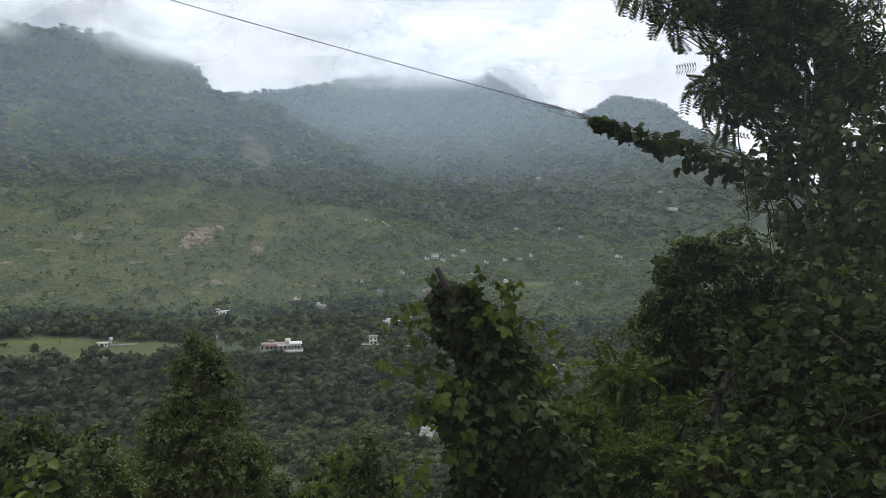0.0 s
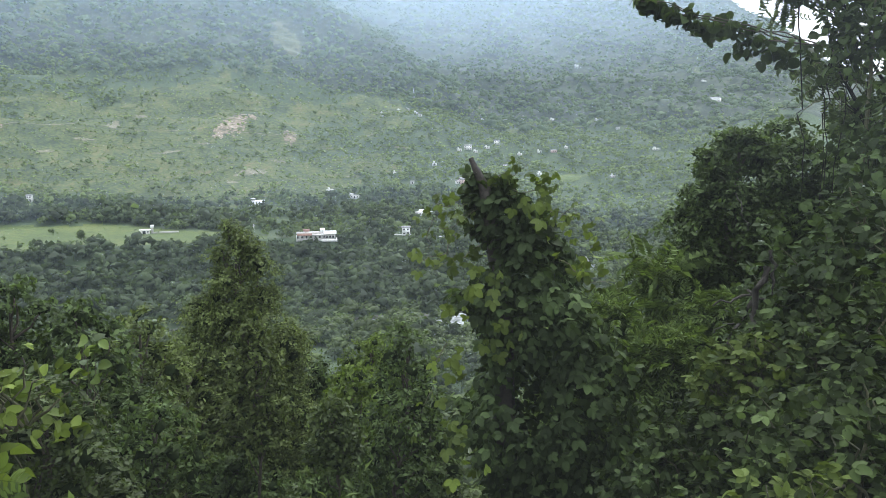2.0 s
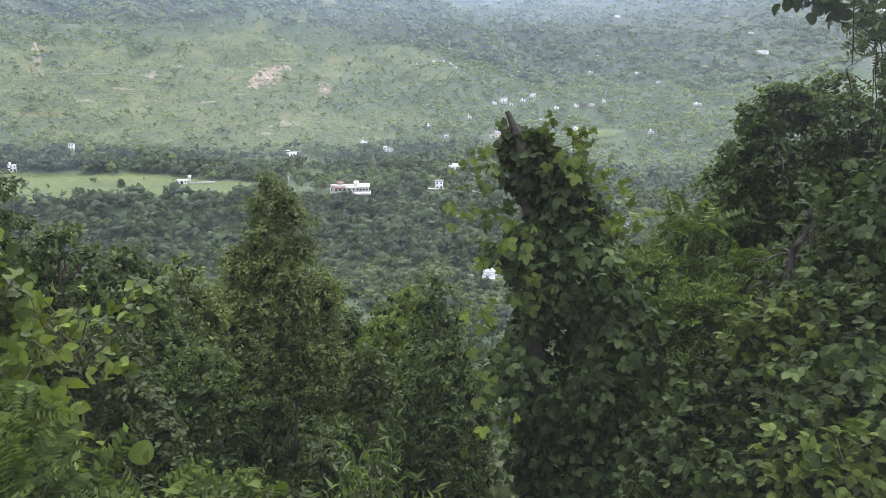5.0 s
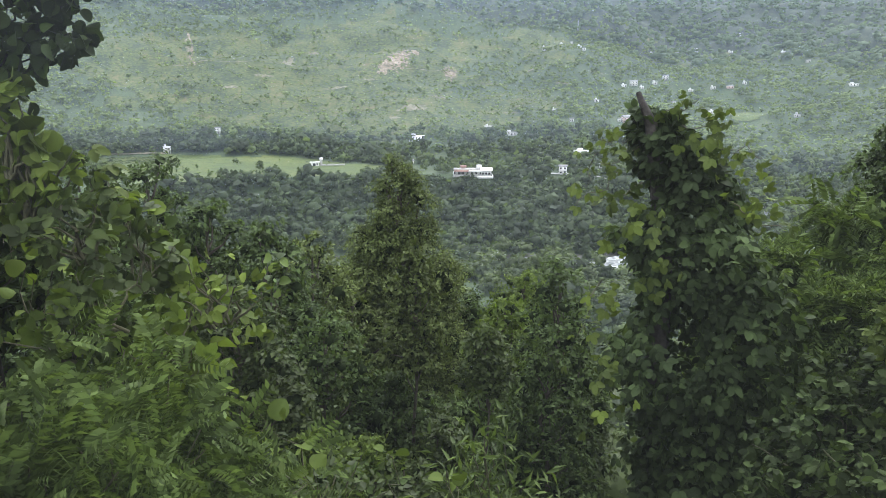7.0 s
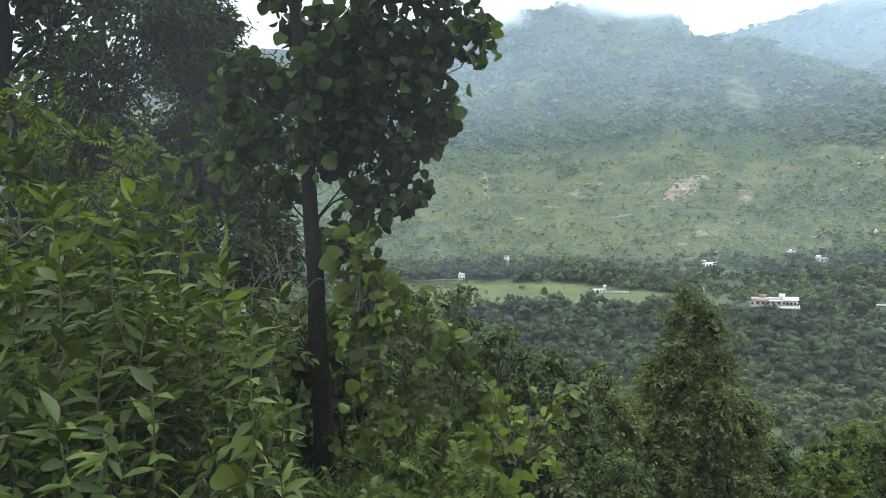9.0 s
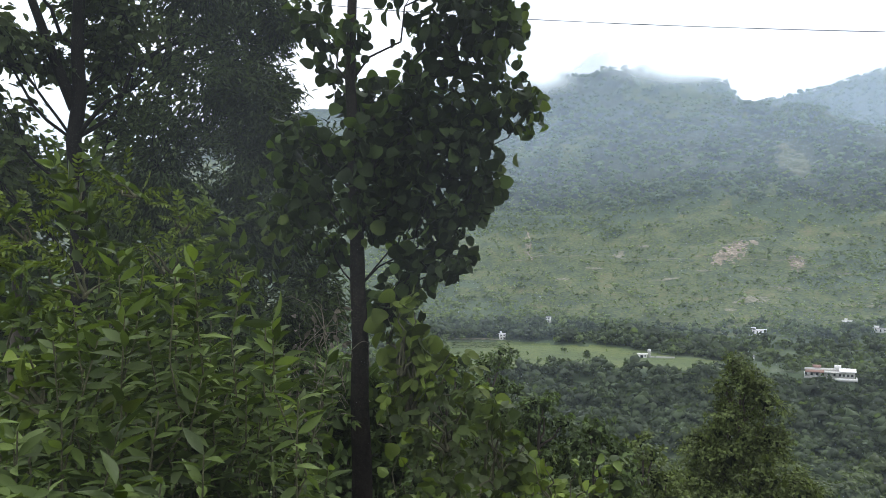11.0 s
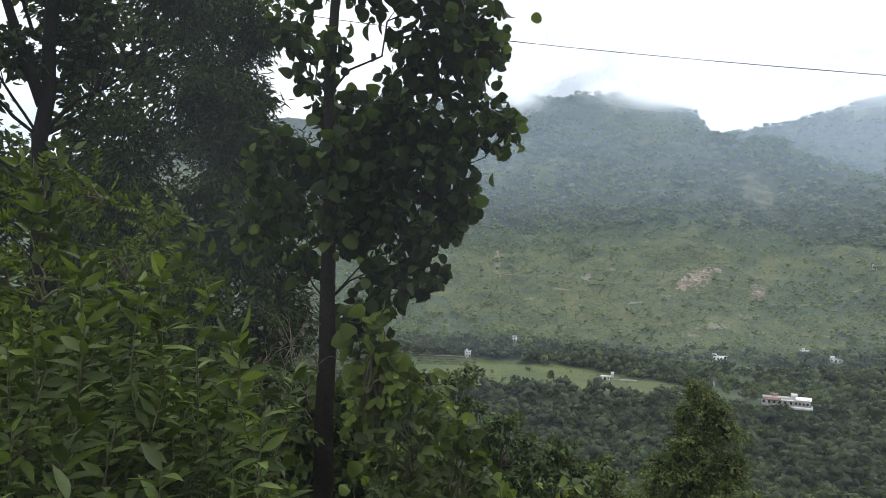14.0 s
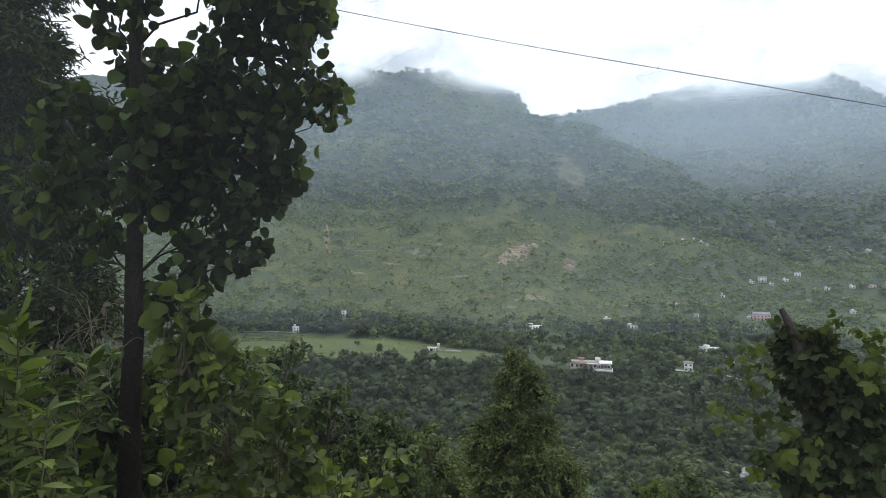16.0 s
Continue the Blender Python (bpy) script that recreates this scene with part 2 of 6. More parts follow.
L_LANCE = leafy("narrow shrub leaf", (0.026, 0.037, 0.011), (0.056, 0.077, 0.023), (0.130, 0.170, 0.050), 0.55, 0.26, 1.2, gloss=0.2, vary=0.8)
L_LANCE_PALE = leafy("pale narrow shrub leaf", (0.044, 0.058, 0.019), (0.080, 0.106, 0.033), (0.150, 0.192, 0.060), 0.55, 0.26, 1.2, gloss=0.2, vary=0.8)
L_YOUNG_VINE = leafy("half-grown vine leaf", (0.045, 0.058, 0.018), (0.074, 0.092, 0.028), (0.110, 0.135, 0.042), 0.55, 0.28, 1.3)
L_YOUNG = leafy("yellow-green young tree leaf", (0.050, 0.066, 0.018), (0.086, 0.112, 0.030), (0.130, 0.168, 0.045), 0.55, 0.3, 1.0)
L_PINNATE = leafy("feathery leaflet", (0.040, 0.053, 0.020), (0.074, 0.098, 0.037), (0.135, 0.175, 0.066), 0.55, 0.26, 0.9)
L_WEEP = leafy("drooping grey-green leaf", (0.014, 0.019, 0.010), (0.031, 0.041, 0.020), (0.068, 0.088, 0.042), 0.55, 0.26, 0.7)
L_CANOPY = leafy("canopy leaf", (0.034, 0.042, 0.022), (0.062, 0.077, 0.039), (0.130, 0.160, 0.080), 0.55, 0.26, 0.5)

# ---- lie of the land ----
EYE_Z = 1.6


def spot(az, el, d):
    """The place at d metres along the level, az degrees right of +y and el degrees up from the eye."""
    a = radians(az)
    return Vector((d * math.sin(a), d * math.cos(a), EYE_Z + d * math.tan(radians(el))))


def lattice(x, y, seed=0):
    """Smooth random values between -1 and 1 over the plane, one hill a metre."""
    xi, yi = np.floor(x), np.floor(y)
    u, v = x - xi, y - yi
    u, v = u * u * (3 - 2 * u), v * v * (3 - 2 * v)

    def corner(i, j):
        h = np.sin((xi + i) * 127.1 + (yi + j) * 311.7 + seed * 74.7) * 43758.5453
        return 2 * (h - np.floor(h)) - 1

    return (corner(0, 0) * (1 - u) + corner(1, 0) * u) * (1 - v) + (corner(0, 1) * (1 - u) + corner(1, 1) * u) * v


def rough(x, y, size, octaves=4, seed=0):
    total, amp = 0.0, 1.0
    for k in range(octaves):
        total = total + amp * lattice(x / size * 2**k + 3.7 * k, y / size * 2**k - 1.9 * k, seed + k)
        amp *= 0.5
    return total / 1.9


# The valley as sections, fanwise: degrees from +y, then metres out and degrees up, from the terrace edge on.
SECTIONS = [
    (-75, ((330, -12), (425, -7.2), (580, -5.2), (900, 0.5), (1500, 4), (1900, 6.5), (2600, 5))),
    (-60, ((330, -13.2), (425, -7.2), (580, -5.2), (900, 1), (1500, 6), (1900, 9), (2600, 7))),
    (-40, ((330, -13.4), (425, -7.1), (580, -5.2), (900, 2), (1500, 10.5), (1800, 14.5), (2600, 11))),
    (-22, ((330, -13.4), (425, -6.95), (580, -5.1), (900, 2.6), (1300, 9.5), (1800, 17.2), (2600, 14))),
    (-13.5, ((330, -13.4), (425, -6.95), (565, -5.3), (900, 2.6), (1300, 9.5), (1770, 17.2), (2600, 13.5))),
    (-9.2, ((330, -13.4), (425, -6.95), (555, -5.4), (900, 2.6), (1300, 9.5), (1750, 16.2), (2600, 13))),
    (-6, ((330, -13.4), (425, -6.9), (530, -5.8), (900, 2.4), (1220, 8.0), (1500, 13.4), (1780, 15.2), (2600, 13))),
    (-4, ((330, -13.4), (425, -6.9), (520, -6.0), (900, 2.3), (1200, 7.5), (1550, 13.9), (1900, 12), (2600, 13.6))),
    (0, ((330, -13.4), (425, -6.9), (500, -6.2), (900, 1.5), (1150, 6), (1480, 13.0), (1900, 10.5), (2600, 14.0))),
    (3.4, ((330, -13.4), (425, -6.9), (510, -5.8), (900, 1.7), (1150, 5.6), (1420, 11.5), (1850, 9.5), (2600, 14.6))),
    (6.3, ((330, -13.4), (425, -6.9), (520, -5.5), (900, 1.8), (1150, 5.3), (1360, 9.7), (1800, 8.5), (2600, 15.2))),
    (9.6, ((330, -13.4), (425, -6.95), (540, -5.0), (900, 1.6), (1100, 4.3), (1250, 7.0), (1700, 7.0), (2600, 15.8))),
    (15, ((330, -13.4), (440, -7.5), (600, -4.0), (1000, 1.1), (1400, 4), (2000, 9), (2600, 15.1))),
    (18.3, ((330, -13.4), (480, -8.3), (620, -4.5), (1000, 1.2), (1400, 4), (2000, 9), (2600, 15.3))),
    (22, ((330, -13.4), (510, -9.0), (640, -5.0), (1000, 1.2), (1400, 4), (2000, 9), (2600, 13.1))),
    (25.6, ((370, -12.2), (515, -9.0), (645, -5.0), (1000, 1.1), (1400, 4), (2000, 8.8), (2600, 11.9))),
    (28.4, ((400, -11.2), (520, -9.0), (650, -5.0), (1000, 1.0), (1400, 4), (2000, 8.5), (2600, 13.2))),
    (31.6, ((400, -11.2), (520, -9.0), (650, -5.0), (1000, 1.0), (1400, 4), (2000, 8.3), (2600, 12.7))),
    (35, ((400, -11.2), (520, -9.0), (650, -5.0), (1000, 1.0), (1400, 4), (2000, 8), (2600, 10.2))),
    (42, ((400, -11.2), (520, -9.0), (650, -5.0), (1000, 1.0), (1400, 3.5), (2000, 5), (2600, 5.5))),
    (60, ((400, -11.2), (520, -9.0), (650, -5.0), (1000, 0.5), (1400, 2), (2000, 3), (2600, 3.5))),
]
RADII = np.concatenate([np.linspace(300, 700, 60)[:-1], np.linspace(700, 2700, 120)])
_az = np.array([s[0] for s in SECTIONS], float)
_table = np.array([np.interp(RADII, [p[0] for p in s[1]], [p[1] for p in s[1]]) for s in SECTIONS])
NEAR_R = [0, 1.6, 2.6, 5, 10, 20, 40, 80, 150, 230, 290, 315]
NEAR_Z = [0, 0, -0.5, -2.2, -6, -13, -26, -44, -62, -71, -77.5, -78]


def land(x, y):
    """The height of the ground."""
    x, y = np.asarray(x, float), np.asarray(y, float)
    r = np.hypot(x, y) + 1e-9
    az = np.degrees(np.arctan2(x, y))
    a = np.clip(az, -75, 60)
    # far side, smoothly between the sections
    k = np.clip(np.searchsorted(_az, a) - 1, 0, len(_az) - 2)
    f = (a - _az[k]) / (_az[k + 1] - _az[k])
    f = f * f * (3 - 2 * f) * 0.5 + f * 0.5
    rr = np.clip(r, RADII[0], RADII[-1])
    j = np.clip(np.searchsorted(RADII, rr) - 1, 0, len(RADII) - 2)
    g = (rr - RADII[j]) / (RADII[j + 1] - RADII[j])
    el = (1 - f) * ((1 - g) * _table[k, j] + g * _table[k, j + 1]) + f * ((1 - g) * _table[k + 1, j] + g * _table[k + 1, j + 1])
    far = EYE_Z + rr * np.tan(np.radians(el)) - np.maximum(r - 2700, 0) * 0.12
    gully = np.abs(rough(x, y, 230, 4, 5)) + 0.35 * rough(x, y, 60, 3, 9)
    far = far + (gully - 0.35) * np.clip((r - 620) / 500, 0, 1) * np.clip((2500 - r) / 900, 0.12, 1) * 42
    far = far + rough(x, y, 40, 3, 2) * np.clip((r - 330) / 60, 0, 1) * np.where((r > 425) & (r < 570), 0.25, 2.0)
    # near side, gentler off to the flanks
    side = 1 - 0.5 * np.clip((-az - 22) / 25, 0, 1) - 0.3 * np.clip((az - 30) / 20, 0, 1)
    near = np.interp(r, NEAR_R, NEAR_Z) * (side + (1 - side) * np.clip((r - 20) / 200, 0, 1))
    near = near + rough(x, y, 9, 3, 11) * np.clip((r - 4) / 40, 0, 1) * 1.3
    t = np.clip((r - 315) / 20, 0, 1)
    ahead = near * (1 - t) + far * t
    # behind the viewer the hill goes on upward
    back = np.clip((np.abs(az + 7) - 85) / 25, 0, 1)
    up = np.interp(r, [0, 3, 6, 60, 400, 2700], [0, 0, 0.3, 10, 70, 250])
    return ahead * (1 - back) + up * back


def on_slope(az, el, start=60.0):
    """The first place from start metres on where the line at az and el degrees meets the ground."""
    r = np.arange(start, 2690, 1.0)
    a = radians(az)
    z = land(r * math.sin(a), r * math.cos(a))
    hit = np.nonzero(z >= EYE_Z + r * math.tan(radians(el)))[0]
    d = float(r[hit[0]]) if len(hit) else 2600.0
    return Vector((d * math.sin(a), d * math.cos(a), float(land(d * math.sin(a), d * math.cos(a)))))


def mesh_of(name, verts, faces, materials, smooth=False):
    """A mesh from arrays; faces all of one corner count, or a list of such arrays."""
    me = bpy.data.meshes.new(name)
    groups = [np.asarray(f) for f in (faces if isinstance(faces, list) else [faces]) if len(f)]
    loops = np.concatenate([f.ravel() for f in groups]).astype(np.int32)
    totals = np.concatenate([np.full(len(f), f.shape[1]) for f in groups]).astype(np.int32)
    me.vertices.add(len(verts))
    me.vertices.foreach_set("co", np.asarray(verts, np.float32).ravel())
    me.loops.add(len(loops))
    me.loops.foreach_set("vertex_index", loops)
    me.polygons.add(len(totals))
    me.polygons.foreach_set("loop_start", np.r_[0, np.cumsum(totals)[:-1]].astype(np.int32))
    me.polygons.foreach_set("loop_total", totals)
    if smooth:
        me.polygons.foreach_set("use_smooth", np.ones(len(totals), bool))
    for m in (materials if isinstance(materials, (list, tuple)) else [materials]):
        me.materials.append(m)
    me.update(calc_edges=True)
    return me


def grid_faces(rows, cols, wrap=False):
    i, j = np.meshgrid(np.arange(rows - 1), np.arange(cols if wrap else cols - 1), indexing="ij")
    a, b = i * cols + j, i * cols + (j + 1) % cols
    return np.stack([a, b, b + cols, a + cols], -1).reshape(-1, 4)


rng = np.random.default_rng(7)

# the ground, one sheet
azs = np.radians(np.concatenate([np.arange(-180, -76, 4.0), np.arange(-76, 62, 0.45), np.arange(62, 179, 4.0)]))
rad = np.concatenate([[0.002, 0.4, 1.0, 1.6, 2.1, 2.6, 3.2, 4, 5, 6.2, 7.6, 9.2], np.geomspace(11, 300, 44), np.linspace(306, 640, 66), np.linspace(650, 2700, 150), [3200, 3900, 4800]])
A, R = np.meshgrid(azs, rad, indexing="xy")
gx, gy = R * np.sin(A), R * np.cos(A)
gz = land(gx, gy)
faces = grid_faces(len(rad), len(azs), True)[:, ::-1]
me = mesh_of("ground", np.stack([gx, gy, gz], -1).reshape(-1, 3), faces, [M_SOIL, M_WOODFLOOR, M_GRASS, M_FIELD, M_UPLAND], True)
fr = R.ravel()[faces].mean(1)
fx, fy = gx.ravel()[faces].mean(1), gy.ravel()[faces].mean(1)


def wooded(x, y):
    """How wooded the land is, 0 to 1: dense on the river bank and high up, open on the grazed slopes."""
    r, az = np.hypot(x, y), np.degrees(np.arctan2(x, y))
    n = rough(x, y, 170, 4, 21)
    open_slope = np.clip(1 - np.abs(az + 9) / 22, 0, 1) * np.clip((r - 610) / 60, 0, 1) * np.clip((1300 - r) / 420, 0, 1)
    village = np.clip(1 - np.abs(az - 17) / 10, 0, 1) * np.clip(1 - np.abs(r - 950) / 350, 0, 1) * 0.35
    return np.clip(0.85 + 1.05 * n - 0.85 * np.clip(open_slope * 1.5, 0, 1) - 0.4 * village + 0.5 * np.clip((az - 6) / 5, 0, 1) * np.clip((r - 600) / 60, 0, 1) + 0.75 * rough(x, y, 42, 3, 33) + 0.9 * np.clip((-az - 20.5) / 4, 0, 1) * np.clip((780 - r) / 120, 0, 1), 0.02, 1)


def in_field(x, y):
    r, az = np.hypot(x, y), np.degrees(np.arctan2(x, y))
    far_edge = np.interp(az, [-32, -24, -15, -8, -3], [590, 590, 560, 500, 440]) + 10 * lattice(x / 30, y / 30, 3)
    near_edge = 424 + np.interp(az, [-30, -23, -19], [0, -6, 4])
    return (az > -29) & (az < -3.5) & (r > near_edge) & (r < far_edge)


slot = np.where(fr < 60, 0, np.where(fr < 600, 1, np.where(wooded(fx, fy) < 0.62, 2, np.where(fr < 1150, 1, 4))))
slot = np.where(in_field(fx, fy), 3, slot)
me.polygons.foreach_set("material_index", slot.astype(np.int32))
tagged(new("ground", me), "green wooded valley slopes with grass, fields and soil", "ground", kind="structure")

# ---- builders ----


def frames_for(way, normal):
    """Axes for pieces that point along way and face normal."""
    x = way / (np.linalg.norm(way, axis=1)[:, None] + 1e-9)
    z = normal - (normal * x).sum(1)[:, None] * x
    z = z / (np.linalg.norm(z, axis=1)[:, None] + 1e-9)
    return x, np.cross(z, x), z


def strewn(shape, at, way, normal, size):
    """Copies of a small shape (verts, faces), one at each place, as arrays."""
    v, f = shape
    x, y, z = frames_for(np.asarray(way, float), np.asarray(normal, float))
    s = np.broadcast_to(np.asarray(size, float), (len(at),))[:, None, None]
    out = np.asarray(at)[:, None, :] + s * (v[None, :, 0:1] * x[:, None] + v[None, :, 1:2] * y[:, None] + v[None, :, 2:3] * z[:, None])
    fs = f[None] + (np.arange(len(at)) * len(v))[:, None, None]
    return out.reshape(-1, 3), fs.reshape(-1, f.shape[1])


def merged(pieces):
    """Several (verts, faces) as one, faces grouped by corner count."""
    vs, groups, n = [], {}, 0
    for v, f in pieces:
        vs.append(v)
        groups.setdefault(f.shape[1], []).append(f + n)
        n += len(v)
    return np.concatenate(vs), [np.concatenate(g) for g in groups.values()]


# leaf shapes, one unit long along x from the stalk, folded along the midrib
def leaf_shape(outline, fold=0.12, droop=0.10):
    mid = [(x, 0.0, -droop * x * x) for x, _ in outline]
    left = [(x, w, fold * w * 2 - droop * x * x) for x, w in outline]
    right = [(x, -w, fold * w * 2 - droop * x * x) for x, w in outline]
    n = len(outline)
    v = np.array(mid + left + right)
    f = []
    for i in range(n - 1):
        f += [(i, i + 1, n + i + 1, n + i), (i + 1, i, 2 * n + i, 2 * n + i + 1)]
    return v, np.array(f)


LANCE = leaf_shape([(0.0, 0.012), (0.15, 0.085), (0.33, 0.145), (0.52, 0.15), (0.74, 0.095), (1.0, 0.004)], 0.16, 0.22)
OVAL = leaf_shape([(0.0, 0.02), (0.3, 0.24), (0.68, 0.22), (1.0, 0.01)], 0.2, 0.15)
ROUND = leaf_shape([(0.0, 0.08), (0.05, 0.25), (0.18, 0.40), (0.40, 0.48), (0.62, 0.47), (0.82, 0.35), (0.95, 0.17), (1.0, 0.03)], 0.22, 0.22)
HEART = leaf_shape([(0.0, 0.10), (0.03, 0.28), (0.15, 0.42), (0.34, 0.46), (0.55, 0.38), (0.76, 0.22), (0.92, 0.08), (1.0, 0.005)], 0.26, 0.28)
NEEDLE = (np.array([(0, 0, 0), (0.4, 0.12, 0.05), (1, 0, -0.15), (0.4, -0.12, 0.05)]), np.array([(0, 1, 2), (0, 2, 3)]))
DIAMOND = (np.array([(0, 0, 0), (0.42, 0.30, 0.06), (1, 0, -0.12), (0.42, -0.30, 0.06)]), np.array([(0, 1, 2), (0, 2, 3)]))
OVATE = (np.array([(0, 0, 0), (0.2, 0.24, 0.05), (0.6, 0.27, 0.04), (1, 0, -0.12), (0.6, -0.27, 0.04), (0.2, -0.24, 0.05)]), np.array([(0, 1, 2, 3), (0, 3, 4, 5)]))
SCRAP = (np.array([(0, -0.2, 0), (0.45, -0.42, 0.08), (1, 0.05, -0.1), (0.5, 0.4, 0.05)]), np.array([(0, 1, 2, 3)]))


def pinnate(pairs=8, leaflet=0.30, width=0.085, droop=0.25):
    """A feather of leaflets on one stalk, a unit long."""
    vs, fs = [], []
    for k in range(pairs):
        x = 0.12 + 0.86 * k / pairs
        z = -droop * x * x
        s = leaflet * (1 - 0.45 * abs(x - 0.5))
        for sign in (1, -1):
            n = len(vs)
            tip = (x + 0.35 * s, sign * s, z - 0.18 * s)
            vs += [(x, 0, z), (x + 0.16 * s + width * 0.55, sign * s * 0.45, z + 0.03), tip, (x + 0.16 * s - width * 0.5, sign * s * 0.5, z - 0.03)]
            fs.append((n, n + 1, n + 2, n + 3))
    n = len(vs)
    vs += [(0, 0.006, 0), (0.5, 0.005, -droop * 0.25), (1, 0, -droop), (0.5, -0.005, -droop * 0.25 - 0.01)]
    fs.append((n, n + 1, n + 2, n + 3))
    return np.array(vs), np.array(fs)


def compound(pairs=5, leaflet=0.30, width=0.062, droop=0.35):
    """A long leaf of paired pointed leaflets, each drooping, with one at the tip, a unit long."""
    one = np.array([(0, 0, 0), (0.30, 1, 0.10), (0.62, 0.85, 0.0), (1, 0, -0.30), (0.62, -0.85, 0.0), (0.30, -1, 0.10)])
    vs, fs = [], []
    for k in range(2 * pairs + 1):
        x = 0.16 + 0.70 * (k // 2) / max(pairs - 1, 1) if k < 2 * pairs else 0.86
        turn = (0.95 if k % 2 else -0.95) * (1.1 - 0.35 * x) if k < 2 * pairs else 0.0
        size = leaflet * (1.1 - 0.5 * abs(x - 0.55))
        c, sn = math.cos(turn), math.sin(turn)
        px, py = one[:, 0] * size, one[:, 1] * width
        vs.append(np.stack([x + px * c - py * sn, px * sn + py * c, one[:, 2] * size - droop * x * x], 1))
        fs += [(6 * k, 6 * k + 1, 6 * k + 2, 6 * k + 3), (6 * k, 6 * k + 3, 6 * k + 4, 6 * k + 5)]
    n = 6 * (2 * pairs + 1)
    vs.append(np.array([(0, 0.006, 0), (0.5, 0.005, -droop * 0.25), (0.9, 0, -droop * 0.8), (0.5, -0.005, -droop * 0.25 - 0.01)]))
    fs.append((n, n + 1, n + 2, n + 3))
    return np.concatenate(vs), np.array(fs)


FEATHER = pinnate()
BROAD_FEATHER = compound(5, 0.28, 0.055, 0.15)
DROOPY = compound(6, 0.32, 0.045, 0.35)
WALNUT = compound(4, 0.33, 0.066, 0.42)
ARCHING = pinnate(9, 0.27, 0.075, 0.45)


def trifoliate(side=0.62, spread=1.05):
    """Three broad leaflets on one stalk, a unit long."""
    one = np.array([(0, 0, 0), (0.12, 0.27, 0.07), (0.45, 0.38, 0.09), (0.82, 0.26, 0.0), (1, 0, -0.14), (0.82, -0.26, 0.0), (0.45, -0.38, 0.09), (0.12, -0.27, 0.07), (0.5, 0, -0.02)])
    quads = np.array([(0, 8, 2, 1), (8, 4, 3, 2), (0, 7, 6, 8), (8, 6, 5, 4)])
    vs, fs = [], []
    for k, (turn, size, base, tilt) in enumerate(((0.0, side, 0.42, -0.15), (spread, side * 0.9, 0.34, -0.3), (-spread, side * 0.9, 0.34, -0.3))):
        c, s = math.cos(turn), math.sin(turn)
        p = one * size
        vs.append(np.stack([p[:, 0] * c - p[:, 1] * s + base, p[:, 0] * s + p[:, 1] * c, p[:, 2] + tilt * p[:, 0]], 1))
        fs.append(quads + 9 * k)
    vs.append(np.array([(0, 0.008, 0), (0.44, 0.008, 0), (0.44, -0.008, 0), (0, -0.008, 0)]))
    fs.append(np.array([(27, 28, 29, 30)]))
    return np.concatenate(vs), np.concatenate(fs)


TRIPLE = trifoliate()
TRIPLE_WIDE = trifoliate(0.68, 1.25)


def tube(points, radii, sides=6):
    """A round, tapering stem along points."""
    p = np.asarray(points, float)
    r = np.broadcast_to(np.asarray(radii, float), (len(p),))
    d = np.gradient(p, axis=0)
    d /= np.linalg.norm(d, axis=1)[:, None] + 1e-9
    ref = np.where(np.abs(d[:, 2:3]) < 0.9, np.array([[0, 0, 1.0]]), np.array([[1.0, 0, 0]]))
    u = np.cross(d, ref)
    u /= np.linalg.norm(u, axis=1)[:, None] + 1e-9
    w = np.cross(d, u)
    a = np.linspace(0, 2 * np.pi, sides, endpoint=False)
    v = p[:, None] + r[:, None, None] * (np.cos(a)[None, :, None] * u[:, None] + np.sin(a)[None, :, None] * w[:, None])
    return v.reshape(-1, 3), grid_faces(len(p), sides, True)


def bent(a, b, steps=6, sway=0.08, sag=0.0):
    """A crooked line from a to b."""
    a, b = np.asarray(a, float), np.asarray(b, float)
    t = np.linspace(0, 1, steps)[:, None]
    length = np.linalg.norm(b - a)
    off = rng.normal(size=(steps, 3)) * sway * length * np.sin(np.pi * t)
    off[:, 2:] -= sag * length * (4 * t * (1 - t))
    return a + (b - a) * t + off


def part(name, data, material, parent, label="", smooth=True):
    """One mesh under a thing or a part, from (verts, faces) in world metres."""
    ob = new(name, mesh_of(name, data[0], data[1], material, smooth))
    ob.parent = parent
    if not parent.parent:
        ob.matrix_parent_inverse = Matrix.Translation(parent.location).inverted()
    return tagged(ob, label)


def parent_root(ob):
    while ob.parent:
        ob = ob.parent
    return ob.location


def thing(name, at, label, category, group="", kind=""):
    ob = new(name)
    ob.location = at
    return tagged(ob, label, category, group, kind)


def leaf_sheaf(shape, at, outward, size, spread=0.7, up=0.6, hang=0.3, jitter=0.35, face=0.25, along=1.0):
    """Leaves at places: pointing outward with some spread and hanging a little, faces mostly to the sky."""
    n = len(at)
    way = along * np.asarray(outward, float) + rng.normal(size=(n, 3)) * spread
    way[:, 2] -= hang
    nrm = rng.normal(size=(n, 3)) * 0.5 + np.array([0, 0, up]) + face * np.asarray(outward, float)
    return strewn(shape, at, way, nrm, size * (1 + jitter * rng.uniform(-1, 1, n)))


